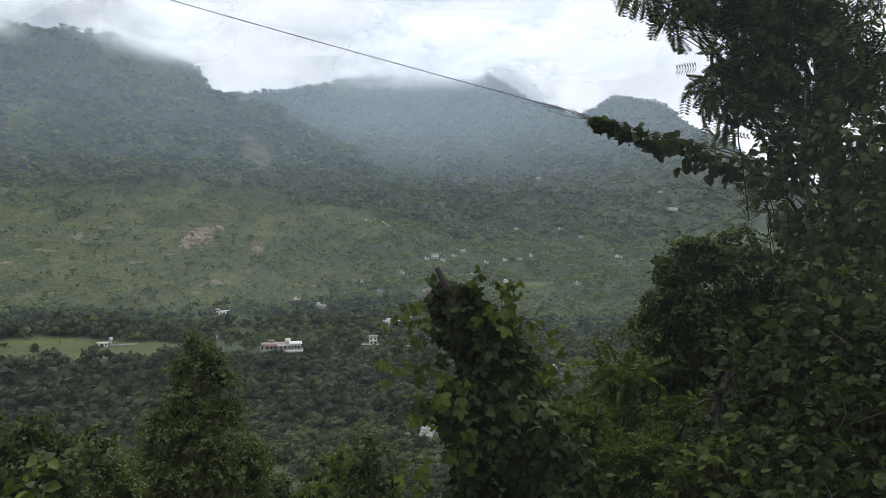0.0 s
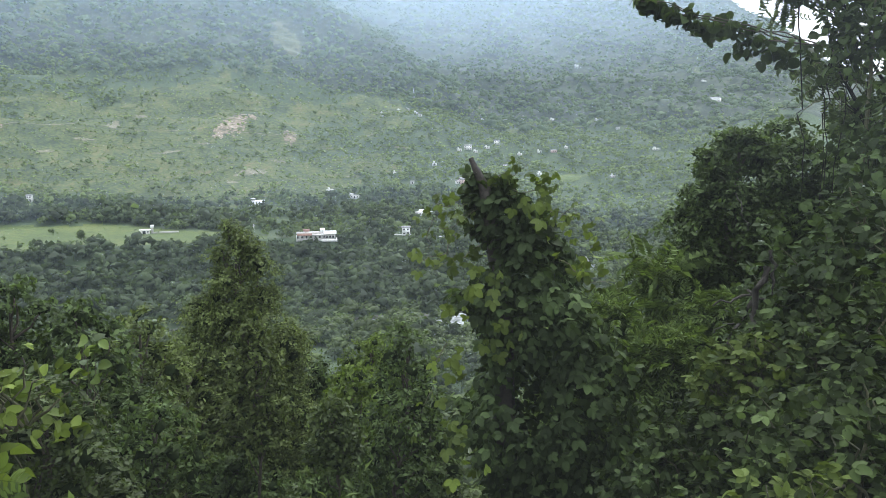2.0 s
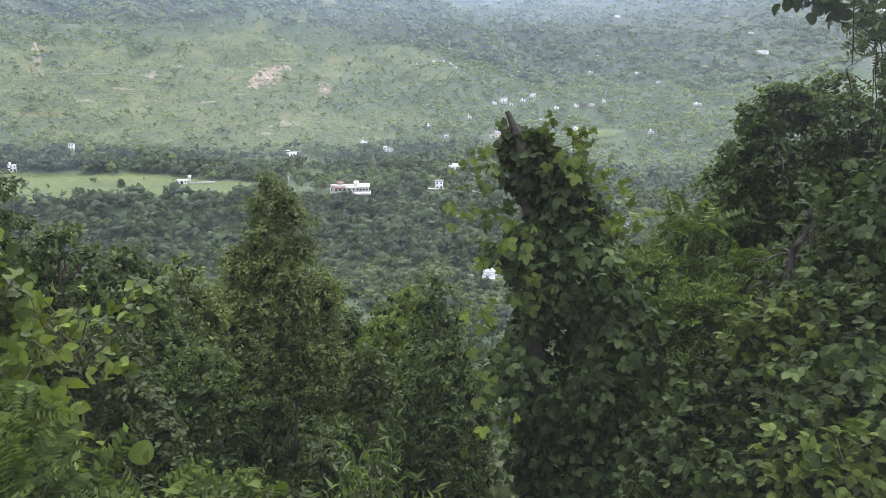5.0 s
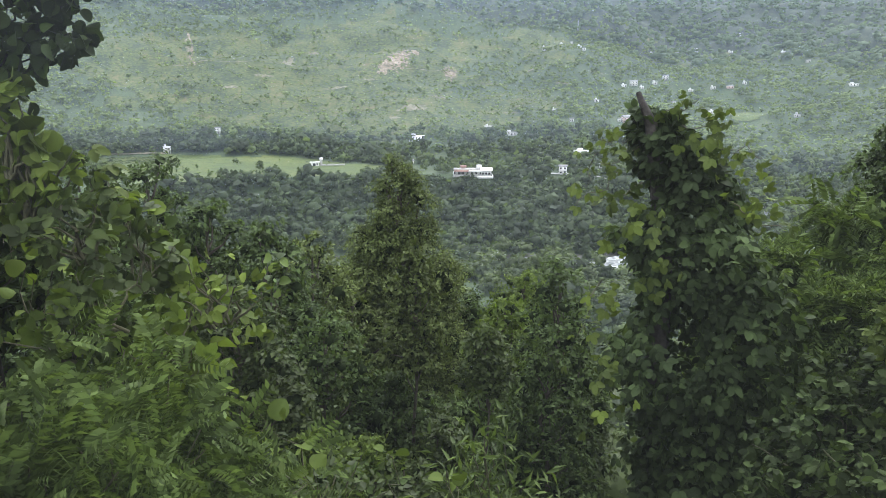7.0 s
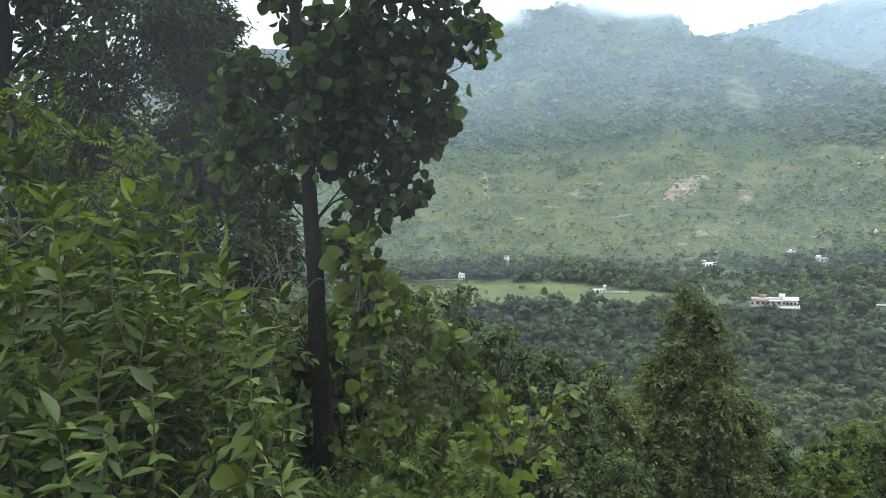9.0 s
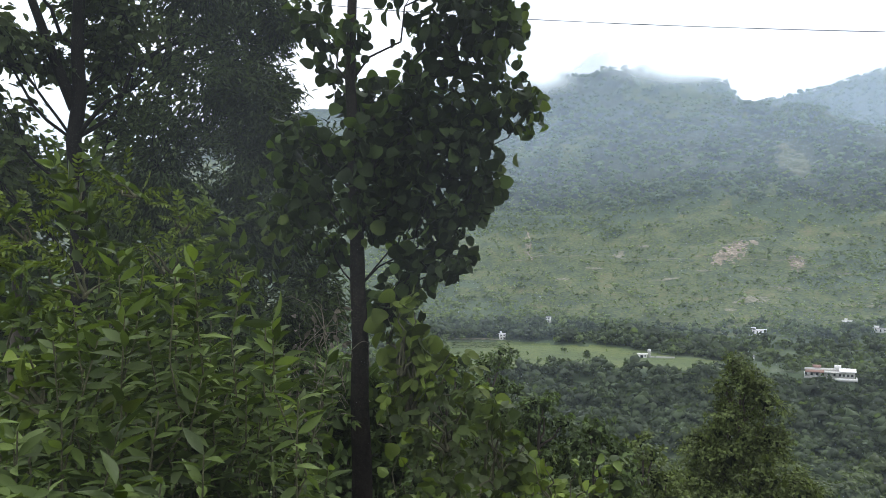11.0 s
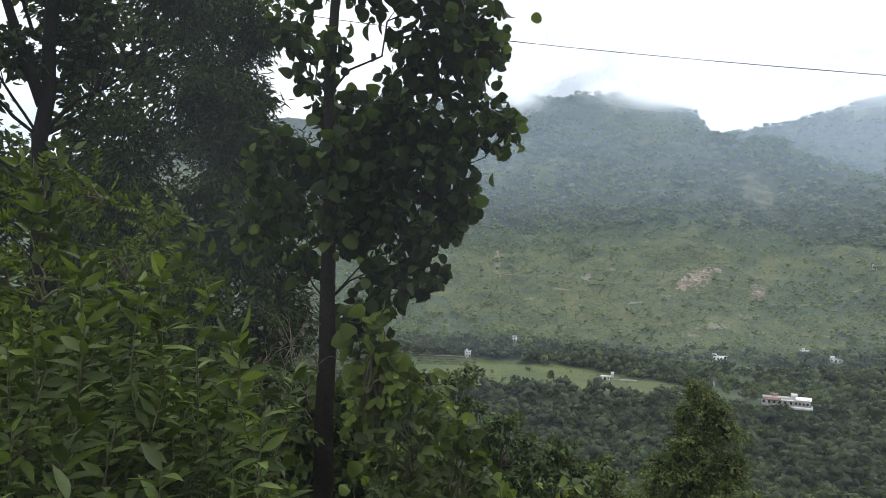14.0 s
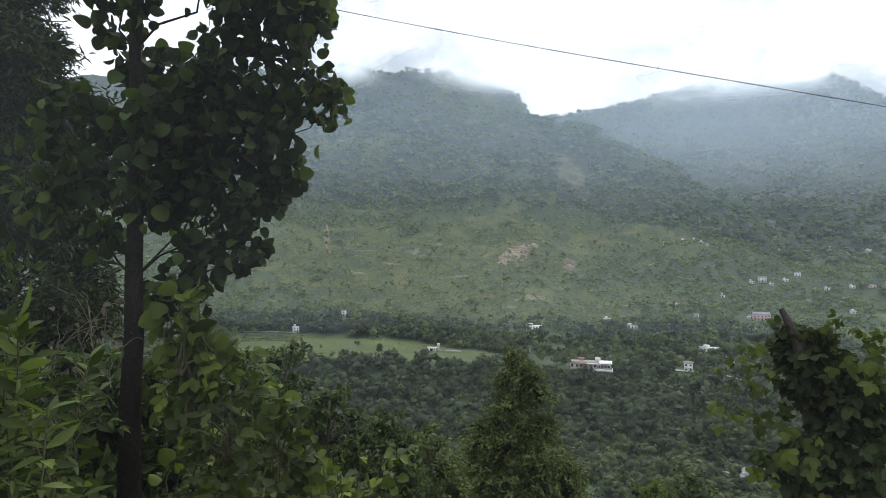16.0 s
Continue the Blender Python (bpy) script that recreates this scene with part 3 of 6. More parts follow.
def single_leaves(owner, shapes, at, outward, size, material, spread=0.7, up=0.6, hang=0.3, name="leaf", face=0.25, along=1.0):
    """Leaves as objects of their own, on shared meshes, under a thing."""
    meshes = [mesh_of(name, v, f, material, True) for v, f in shapes]
    root = parent_root(owner)
    n = len(at)
    way = along * np.asarray(outward, float) + rng.normal(size=(n, 3)) * spread
    way[:, 2] -= hang
    nrm = rng.normal(size=(n, 3)) * 0.45 + np.array([0, 0, up]) + face * np.asarray(outward, float)
    x, y, z = frames_for(way, nrm)
    for i in range(n):
        s = size * (1 + 0.35 * rng.uniform(-1, 1))
        ob = new(name, meshes[i % len(meshes)])
        ob.parent = owner
        m = Matrix(((x[i, 0] * s, y[i, 0] * s, z[i, 0] * s, at[i][0] - root[0]), (x[i, 1] * s, y[i, 1] * s, z[i, 1] * s, at[i][1] - root[1]),
                    (x[i, 2] * s, y[i, 2] * s, z[i, 2] * s, at[i][2] - root[2]), (0, 0, 0, 1)))
        ob.matrix_basis = m


def tree(name, label, trunk, radius, blobs, shape, leaves, size, leaf_mat, bark_mat=None, twigs=14, singles=0, up=0.6, hang=0.3, group="", clump=0.30, category="tree"):
    """A tree: a crooked tapering trunk, a limb to each mass of foliage, twigs in it, and leaves gathered round the twigs.
    trunk: places from the foot up; blobs: (centre, (rx, ry, rz), share of the leaves)."""
    bark_mat = bark_mat or M_BARK
    trunk = np.asarray(trunk, float)
    ob = thing(name, trunk[0], label, category, group)
    t = np.linspace(0, 1, len(trunk))
    tt = np.linspace(0, 1, 14)
    line = np.stack([np.interp(tt, t, trunk[:, k]) for k in range(3)], 1)
    line[1:-1] += rng.normal(size=(12, 3)) * radius * 0.25
    part("trunk", tube(line, radius * (1 - 0.75 * tt) * (1 + 0.5 * np.exp(-tt * 14)), 10), bark_mat, ob)
    total = sum(b[2] for b in blobs)
    crowd_at, crowd_out = [], []
    for centre, radii, share in blobs:
        wood = []
        c, radii = np.asarray(centre, float), np.asarray(radii, float)
        foot = line[np.argmin(np.linalg.norm(line - (c - [0, 0, 1.0 * np.linalg.norm(c[:2] - line[7, :2])]), axis=1))]
        limb = bent(foot, c, 7, 0.05)
        lr = max(radius * 0.30 * (radii.mean() / 2.0) ** 0.5, 0.006)
        wood.append(tube(limb, np.linspace(lr, lr * 0.4, 7), 6))
        ends = rng.normal(size=(twigs, 3))
        ends = c + ends / np.linalg.norm(ends, axis=1)[:, None] * radii * (rng.random(twigs) ** 0.4)[:, None]
        n = max(int(leaves * share / total), 6)
        for e in ends:
            twig = bent(limb[3 + int(rng.integers(0, 4))], e, 5, 0.08, -0.03)
            wood.append(tube(twig, np.linspace(lr * 0.38, lr * 0.10, 5), 4))
            k = max(n // twigs, 1)
            w = rng.random(k) ** 0.5 * 4
            i = np.minimum(w.astype(int), 3)
            on = twig[i] + (twig[i + 1] - twig[i]) * (w - i)[:, None]
            on = on + rng.normal(size=(k, 3)) * radii * clump * 0.55
            crowd_at.append(on)
            o = on - c
            crowd_out.append(o / (np.linalg.norm(o, axis=1)[:, None] + 1e-6))
        part("limb", merged(wood), bark_mat, ob)
    at, out = np.concatenate(crowd_at), np.concatenate(crowd_out)
    order = rng.permutation(len(at))
    at, out = at[order], out[order]
    if singles:
        shapes = shape if isinstance(shape, list) else [shape]
        single_leaves(ob, shapes, at[:singles], out[:singles], size, leaf_mat, up=up, hang=hang)
        at, out = at[singles:], out[singles:]
        shape = shapes[0]
    elif isinstance(shape, list):
        shape = shape[0]
    crown = part("crown", leaf_sheaf(shape, at, out, size, up=up, hang=hang), leaf_mat, ob)
    tagged(crown, kind="stuff")
    return ob


def puff(g):
    """A small uneven clump of foliage about the origin, open below."""
    p = (1 + math.sqrt(5)) / 2
    v = np.array([(-1, p, 0), (1, p, 0), (-1, -p, 0), (1, -p, 0), (0, -1, p), (0, 1, p), (0, -1, -p), (0, 1, -p), (p, 0, -1), (p, 0, 1), (-p, 0, -1), (-p, 0, 1)], float) / 1.902
    f = np.array([(0, 11, 5), (0, 5, 1), (0, 1, 7), (0, 7, 10), (0, 10, 11), (1, 5, 9), (5, 11, 4), (11, 10, 2), (10, 7, 6), (7, 1, 8), (3, 9, 4), (3, 4, 2), (3, 2, 6), (3, 6, 8), (3, 8, 9), (4, 9, 5), (2, 4, 11), (6, 2, 10), (8, 6, 7), (9, 8, 1)])
    f = f[v[f].mean(1)[:, 2] > -0.45]
    return v * g.uniform(0.5, 1.35, (12, 1)) + g.normal(size=(12, 3)) * 0.12, f


def leafy_tree(name, label, top, wide, tall, size, leaf_mat, taper=0.5, cover=1.5, bark_mat=None, shape=None, group="", category="tree", up=0.35, levels=7, girth=0.7):
    """A full-crowned tree from its tip down: lobes of foliage round the trunk, leaves over the outside of each lobe, gaps between.
    taper: 1 for a pointed outline, 0 for a dome."""
    top = np.asarray(top, float)
    foot = np.array([top[0], top[1], float(land(top[0], top[1])) - 0.2])
    h = top[2] - foot[2]
    tall = min(tall, h * 0.92)
    ob = thing(name, foot, label, category, group)
    shape = shape or DIAMOND
    lobes = []
    for k in range(levels):
        f = (k + 0.5) / levels
        dome = math.sqrt(max(1 - (1 - f * 1.25) ** 2, 0.05)) if f < 0.8 else 1 - (f - 0.8) * 1.2
        w = wide * (taper * (0.06 + 0.94 * f ** 0.7) + (1 - taper) * dome)
        size_l = max(0.27 * w + 0.05 * wide, tall / levels * 0.5)
        count = max(int(3.4 * w / size_l), 1)
        turn = rng.random() * 6.3
        for j in range(count):
            a = turn + 2 * math.pi * j / count + rng.normal() * 0.25
            o = max(w - size_l * 0.8, 0.0) * rng.uniform(0.6, 1.2)
            z = top[2] - f * tall - (0.35 * size_l if k == 0 else 0) + rng.normal() * tall / levels * 0.22
            lobes.append((np.array([top[0] + o * math.cos(a), top[1] + o * math.sin(a), z]), size_l * rng.uniform(0.72, 1.2)))
    r0 = max(0.03 * h ** 0.7, 0.05) * girth
    line = bent(foot, top - [0, 0, tall * 0.1], 10, 0.012)
    part("trunk", tube(line, np.linspace(r0, r0 * 0.25, 10) * (1 + 0.4 * np.exp(-np.linspace(0, 9, 10))), 8), bark_mat or M_BARK, ob)
    for c, s in lobes[1::3]:
        i = int(np.clip((c[2] - 0.5 * s - foot[2]) / h * 9, 1, 8))
        part("limb", tube(bent(line[i], c, 5, 0.06), np.linspace(r0 * 0.35, r0 * 0.12, 5), 5), bark_mat or M_BARK, ob)
    unit = (shape[0][:, 1].max() - shape[0][:, 1].min()) * 0.6 * size * size
    at, out, side = [], [], []
    for c, s in lobes:
        n = max(int(cover * 4 * math.pi * s * s * 0.75 / unit / 8), 6)
        d = rng.normal(size=(n, 3)) + [0, 0, 0.55]
        d /= np.linalg.norm(d, axis=1)[:, None]
        reach = s * (1 + 0.5 * lattice(d[:, 0] * 2.6 + c[0], d[:, 1] * 2.6 + d[:, 2] * 3.1 + c[1], 3)) * rng.uniform(0.75, 1.25, n)
        across = np.cross(d, rng.normal(size=(n, 3)))
        across /= np.linalg.norm(across, axis=1)[:, None] + 1e-6
        for k in range(8):
            t = 0.5 + 0.5 * k / 7
            bow = np.zeros((n, 3))
            bow[:, 2] = -0.22 * s * t * t
            at.append(c + d * (reach * t)[:, None] * [1, 1, 0.85] + bow + rng.normal(size=(n, 3)) * size * 0.25)
            out.append(d)
            side.append(across * (1 if k % 2 else -1))
    at, out, side = np.concatenate(at), np.concatenate(out), np.concatenate(side)
    n = len(at)
    way = side + out * 0.7 + rng.normal(size=(n, 3)) * 0.3 + [0, 0, -0.3]
    nrm = out * 0.6 + rng.normal(size=(n, 3)) * 0.4 + [0, 0, up + 0.45]
    data = strewn(shape, at, way, nrm, size * rng.uniform(0.7, 1.3, n))
    tagged(part("crown", data, leaf_mat, ob), kind="stuff")
    # Added dark clumps within the lobes stand in for shade between the leaves.
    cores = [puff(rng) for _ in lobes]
    tagged(part("shade_core", merged([(c + v * s * 0.38, f) for (c, s), (v, f) in list(zip(lobes, cores))[2:]]), M_SHADE_CORE, ob, smooth=False), kind="stuff")
    return ob


def bush(name, label, foot, radii, shape, leaves, size, leaf_mat, stems=9, up=0.6, hang=0.3, group="", singles=0, category="bush", face=0.25, along=1.0):
    """A bush: stems fanning from one foot, leaves on the outer two thirds of them and over its rounded outside."""
    foot, radii = np.asarray(foot, float), np.asarray(radii, float)
    ob = thing(name, foot, label, category, group)
    wood, at, out = [], [], []
    for _ in range(stems):
        e = rng.normal(size=3)
        e[2] = abs(e[2]) + 0.25
        e = foot + e / np.linalg.norm(e) * radii * rng.uniform(0.75, 1.1)
        line = bent(foot + rng.normal(size=3) * radii * [0.12, 0.12, 0], e, 6, 0.06, -0.06)
        wood.append(tube(line, np.linspace(0.011, 0.003, 6) * (1 + radii[2] * 0.4), 5))
        if name != "undergrowth_bush":
            part("stem", wood.pop(), M_STEM, ob)
        k = max(leaves // stems, 3)
        w = 1.2 + rng.random(k) ** 0.7 * 3.79
        i = np.minimum(w.astype(int), 4)
        on = line[i] + (line[i + 1] - line[i]) * (w - i)[:, None]
        on = on + rng.normal(size=(k, 3)) * radii * 0.17
        at.append(on)
        o = on - foot - [0, 0, radii[2] * 0.3]
        out.append(o / (np.linalg.norm(o, axis=1)[:, None] + 1e-6))
    if wood:
        tagged(part("stems", merged(wood), M_STEM, ob), kind="stuff")
    at, out = np.concatenate(at), np.concatenate(out)
    order = rng.permutation(len(at))
    at, out = at[order], out[order]
    if singles:
        single_leaves(ob, [shape], at[:singles], out[:singles], size, leaf_mat, up=up, hang=hang, face=face, along=along)
        at, out = at[singles:], out[singles:]
    if len(at):
        tagged(part("foliage", leaf_sheaf(shape, at, out, size, up=up, hang=hang, face=face, along=along), leaf_mat, ob), kind="stuff")
    return ob


# ---- far woods ----


def far_crown(puffs, scraps, seed):
    """A far tree's crown, one unit high and wide: uneven clumps with ragged scraps of foliage about them, on a short trunk."""
    g = np.random.default_rng(seed)
    lobes = g.normal(size=(puffs, 3)) * [0.19, 0.19, 0.14] + [0, 0, 0.52]
    if puffs > 1:
        lobes[0] = (0, 0, 0.68)
    size = g.uniform(0.18, 0.30, puffs) * (5 / (puffs + 1)) ** 0.3
    vs, fs, n = [], [], 0
    for c, r in zip(lobes, size):
        v, f = puff(g)
        vs.append(c + v * r * [1, 1, 0.85])
        fs.append(f + n)
        n += len(v)
    pick = g.integers(0, puffs, scraps)
    d = g.normal(size=(scraps, 3))
    d[:, 2] = d[:, 2] * 0.8 + 0.3
    d /= np.linalg.norm(d, axis=1)[:, None]
    at = lobes[pick] + d * size[pick][:, None] * g.uniform(0.8, 1.2, (scraps, 1))
    way = np.cross(d, g.normal(size=(scraps, 3))) + d * 0.4
    v, f = strewn(SCRAP, at, way, d + g.normal(size=(scraps, 3)) * 0.35 + [0, 0, 0.5], g.uniform(0.14, 0.30, scraps) * (30 / max(scraps, 12)) ** 0.42)
    tv, tf = tube([(0, 0, -0.15), (0, 0, 0.5)], [0.02, 0.012], 4)
    return np.concatenate(vs), np.concatenate(fs), np.concatenate([v, tv]), np.concatenate([f, tf + len(v)])


def woods(name, label, x, y, low, high, puffs, scraps, material, slim=1.1, sink=0.0):
    """Trees by the hundred as one mesh."""
    z = land(x, y) - sink
    h = rng.uniform(low, high, len(x)) * np.where(rng.random(len(x)) < 0.12, 1.35, 1.0)
    shapes = [far_crown(puffs, scraps, s) for s in range(9)]
    pieces = []
    kind = rng.integers(0, 9, len(x))
    for s, (v3, f3, v4, f4) in enumerate(shapes):
        k = np.nonzero(kind == s)[0]
        if not len(k):
            continue
        turn = rng.uniform(0, 2 * np.pi, len(k))
        w = h[k] * rng.uniform(0.75, 1.25, len(k)) * slim
        c, sn = np.cos(turn), np.sin(turn)
        for v, f in ((v3, f3), (v4, f4)):
            vx = (v[None, :, 0] * c[:, None] - v[None, :, 1] * sn[:, None]) * w[:, None] + x[k][:, None]
            vy = (v[None, :, 0] * sn[:, None] + v[None, :, 1] * c[:, None]) * w[:, None] + y[k][:, None]
            vz = v[None, :, 2] * h[k][:, None] + z[k][:, None]
            pieces.append((np.stack([vx, vy, vz], -1).reshape(-1, 3), (f[None] + (np.arange(len(k)) * len(v))[:, None, None]).reshape(-1, f.shape[1])))
    ob = new(name, mesh_of(name, *merged(pieces), material))
    return tagged(ob, label, "trees", kind="stuff")


def sown(n, az0, az1, r0, r1, power=1.0):
    a = np.radians(rng.uniform(az0, az1, n))
    r = r0 + (r1 - r0) * rng.random(n) ** power
    return r * np.sin(a), r * np.cos(a)


def kept(x, y, chance):
    k = rng.random(len(x)) < chance
    return x[k], y[k]


def clear_of(x, y, spots, gap):
    ok = np.ones(len(x), bool)
    for s in spots:
        r0, az0 = math.hypot(s[0], s[1]), math.degrees(math.atan2(s[0], s[1]))
        r, az = np.hypot(x, y), np.degrees(np.arctan2(x, y))
        ok &= ~((np.abs(az - az0) * math.pi / 180 * r0 < gap) & (r > r0 - 3.2 * gap) & (r < r0 + gap))
    return x[ok], y[ok]


# ---- where the houses stand: degrees right of +y, degrees up, width in metres, storeys ----
LOWER = [(9.52, -5.16, 11.5, 1), (7.99, -6.83, 5, 2), (11.26, -6.24, 5, 1), (3.64, -3.65, 11, 1), (13.18, -2.58, 15, 2), (1.68, -3.13, 6, 1),
         (-4.28, -4.2, 13, 2), (-4.94, -6.02, 6, 1), (-10.9, -5.28, 3.5, 1), (-24.18, -4.7, 5, 2), (-20.3, -3.3, 4, 2), (23.33, -9.06, 7, 1), (30.87, -7.91, 9, 1)]
UPPER = [(8.57, -2.51, 5, 1), (7.1, -1.72, 4, 1), (10.46, -0.96, 6, 1), (13.28, 0.32, 14, 2), (12.53, 0.22, 8, 1), (14.87, 0.42, 9, 1), (15.66, 0.75, 10, 2),
         (17.6, -0.16, 8, 1), (19.2, 0.05, 9, 1), (20.4, 0.1, 11, 1), (17.89, 2.76, 11, 2), (8.94, 3.31, 9, 1), (9.3, 3.1, 6, 1), (6.15, 3.1, 7, 2),
         (14.5, 2.7, 9, 1), (16.4, 2.65, 8, 1), (20.2, 2.7, 10, 1), (7.5, 3.5, 6, 1), (8.3, 3.6, 5, 1), (19.3, -1.8, 10, 1), (13.9, 0.1, 7, 1), (16.4, -1.1, 6, 1), (25.2, -2.0, 8, 1), (21.4, 0.4, 7, 1), (12.4, -2.5, 6, 1), (23.8, 2.6, 8, 1)]
HIGH = [(20.8, 3.9, 9, 1), (19.26, 6.78, 10, 1), (22.08, 6.87, 17, 2), (12.96, 6.59, 8, 1), (32.75, 3.9, 26, 2), (28.54, 0.22, 14, 1), (31.84, 5.41, 14, 1), (25.5, 1.9, 9, 1)]
SITES = {h: on_slope(h[0], h[1], 330) for h in LOWER + UPPER + HIGH}
BIG_HOUSE, HUT = on_slope(0.3, -6.95, 380), on_slope(-12.8, -6.05, 430)
CLEAR = list(SITES.values()) + [BIG_HOUSE, BIG_HOUSE + Vector((12, 0, 0)), BIG_HOUSE - Vector((12, 0, 0)), HUT, HUT + Vector((8, 0, 0))]

# the cleared terraces among the trees: degrees right, degrees up, width in metres
TERRACES = [(22.0, -1.9, 46), (16.2, 2.6, 34), (17.6, 2.2, 40), (19.6, 2.5, 34), (22.8, 2.2, 36), (17.2, 1.7, 30), (7.6, 4.7, 30)]


def off_terraces(x, y):
    ok = np.ones(len(x), bool)
    for i, (az, el, w) in enumerate(TERRACES):
        c = on_slope(az, el, 560 if i == 0 else 700)
        r0 = math.hypot(c.x, c.y)
        side = np.radians(np.degrees(np.arctan2(x, y)) - az) * r0
        ok &= ~((np.abs(side) < w * 0.42) & (np.hypot(x, y) < r0 + (24 if i == 0 else 12)) & (np.hypot(x, y) > r0 - (46 if i == 0 else 34)))
    return x[ok], y[ok]


# dark belt on the bank below the terrace
x, y = sown(2300, -42, 26, 328, 424)
x, y = kept(x, y, np.where(np.hypot(x, y) > 416, 0.5, 1.0))
woods("riverbank_trees", "dense dark green trees along the river bank", *clear_of(x, y, CLEAR, 6), 4, 9, 4, 14, L_BANK)
# belt behind the field and among the lower houses
x, y = sown(3400, -40, 40, 426, 640, 0.8)
k = ~in_field(x, y)
x, y = x[k], y[k]
x, y = kept(x, y, np.clip(wooded(x, y) + 0.15, 0, 1))
x, y = clear_of(x, y, CLEAR, 5)
woods("valley_trees", "rounded green trees among houses on the valley floor", x[::2], y[::2], 3.5, 8.0, 4, 9, L_FAR)
woods("valley_trees", "darker rounded trees among houses on the valley floor", x[1::2], y[1::2], 4, 9.5, 4, 9, L_BANK)
# dark wood behind the field
a = np.radians(rng.uniform(-33, -5, 330))
r = np.interp(np.degrees(a), [-33, -24, -15, -8, -4], [600, 600, 570, 512, 470]) + rng.uniform(2, 42, 330)
x, y = clear_of(r * np.sin(a), r * np.cos(a), CLEAR, 5)
woods("field_edge_wood", "dark belt of trees standing behind the field", x, y, 6, 12, 7, 14, L_BANK)
x, y = sown(12500, -37, 38, 610, 1250, 0.9)
x, y = off_terraces(*kept(x, y, np.clip(wooded(x, y) ** 1.6 * 1.1, 0.11, 1)))
x, y = clear_of(x, y, CLEAR, 6)
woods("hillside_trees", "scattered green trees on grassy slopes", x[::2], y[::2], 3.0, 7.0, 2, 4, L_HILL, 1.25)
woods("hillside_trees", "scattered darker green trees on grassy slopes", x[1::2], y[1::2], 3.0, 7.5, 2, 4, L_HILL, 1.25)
x, y = sown(13500, -38, 39, 1120, 2650, 0.95)
r, az = np.hypot(x, y), np.degrees(np.arctan2(x, y))
bare = on_slope(-1.5, 8.9, 800)
x, y = kept(x, y, np.where(((r > 1860) & (az < -5.5)) | (np.hypot((x - bare.x) / 32, (y - bare.y) / 85) < 1), 0.0, np.clip(0.95 + 1.0 * rough(x, y, 130, 3, 51), 0.25, 1)))
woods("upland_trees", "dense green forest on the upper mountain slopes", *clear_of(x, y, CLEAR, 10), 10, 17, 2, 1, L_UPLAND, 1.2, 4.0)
x, y = sown(13000, -36, 34, 600, 1250, 0.85)
x, y = kept(x, y, np.clip(0.5 + 1.3 * rough(x, y, 60, 3, 41), 0.05, 1) * ~in_field(x, y))
x, y = off_terraces(x, y)
woods("hillside_scrub", "low green scrub and bushes on grassy slopes", *clear_of(x, y, CLEAR, 7), 0.9, 2.6, 1, 2, L_HILL, 1.9)
x, y = sown(7500, -25, 9, 612, 1060, 0.85)
x, y = kept(x, y, np.clip(0.55 + 1.2 * rough(x, y, 34, 3, 61), 0.08, 1))
woods("slope_bushes", "small green bushes dotted over the grazed slope", *clear_of(x, y, CLEAR, 6), 1.0, 3.2, 1, 2, L_HILL, 1.4)
# tree line standing on the crests
a = np.radians(rng.uniform(-30, 40, 320))
r = np.array([RADII[60:][np.argmax(land(np.sin(t) * RADII[60:], np.cos(t) * RADII[60:]) / RADII[60:])] for t in a])
woods("ridge_trees", "thin line of trees on the mountain crests", r * np.sin(a), r * np.cos(a), 7, 14, 3, 12, L_UPLAND, 0.75, 3.0)
# this side of the river
x, y = sown(1050, -34, 40, 70, 322, 0.75)
x, y = kept(x, y, np.where((np.abs(np.degrees(np.arctan2(x, y)) - 12.2) < 1.7) & (np.hypot(x, y) > 235), 0.08, 1.0))
woods("near_bank_trees", "mixed green woodland down to the river", x[::2], y[::2], 5, 9.0, 6, 60, L_MID, 1.25)
woods("near_bank_trees", "dark mixed woodland down to the river", x[1::2], y[1::2], 5, 9.0, 6, 60, L_BANK, 1.25)
x, y = sown(120, -34, 40, 28, 75, 0.8)
woods("slope_trees", "mixed green trees on the slope below", x, y, 3.5, 6.5, 9, 850, L_MID, 1.25)

x, y = sown(270, -42, 10.2, 270, 304)
woods("waterside_trees", "green trees along the near river bank", x, y, 6, 9, 8, 90, L_MID, 1.2)

x, y = sown(60, -26, -5, 430, 545)
x, y = kept(x, y, in_field(x, y) * 0.75)
woods("field_shrubs", "small green shrubs scattered over the field", x, y, 0.8, 2.2, 2, 8, L_FAR, 1.3)
fx0, fy0 = 470 * math.sin(radians(-17.2)), 470 * math.cos(radians(-17.2))
leafy_tree("field_tree", "slim green tree standing in the field", (fx0, fy0, float(land(fx0, fy0)) + 7.5), 2.0, 5.0, 0.7, L_FAR, 0.3, 0.8, levels=5)

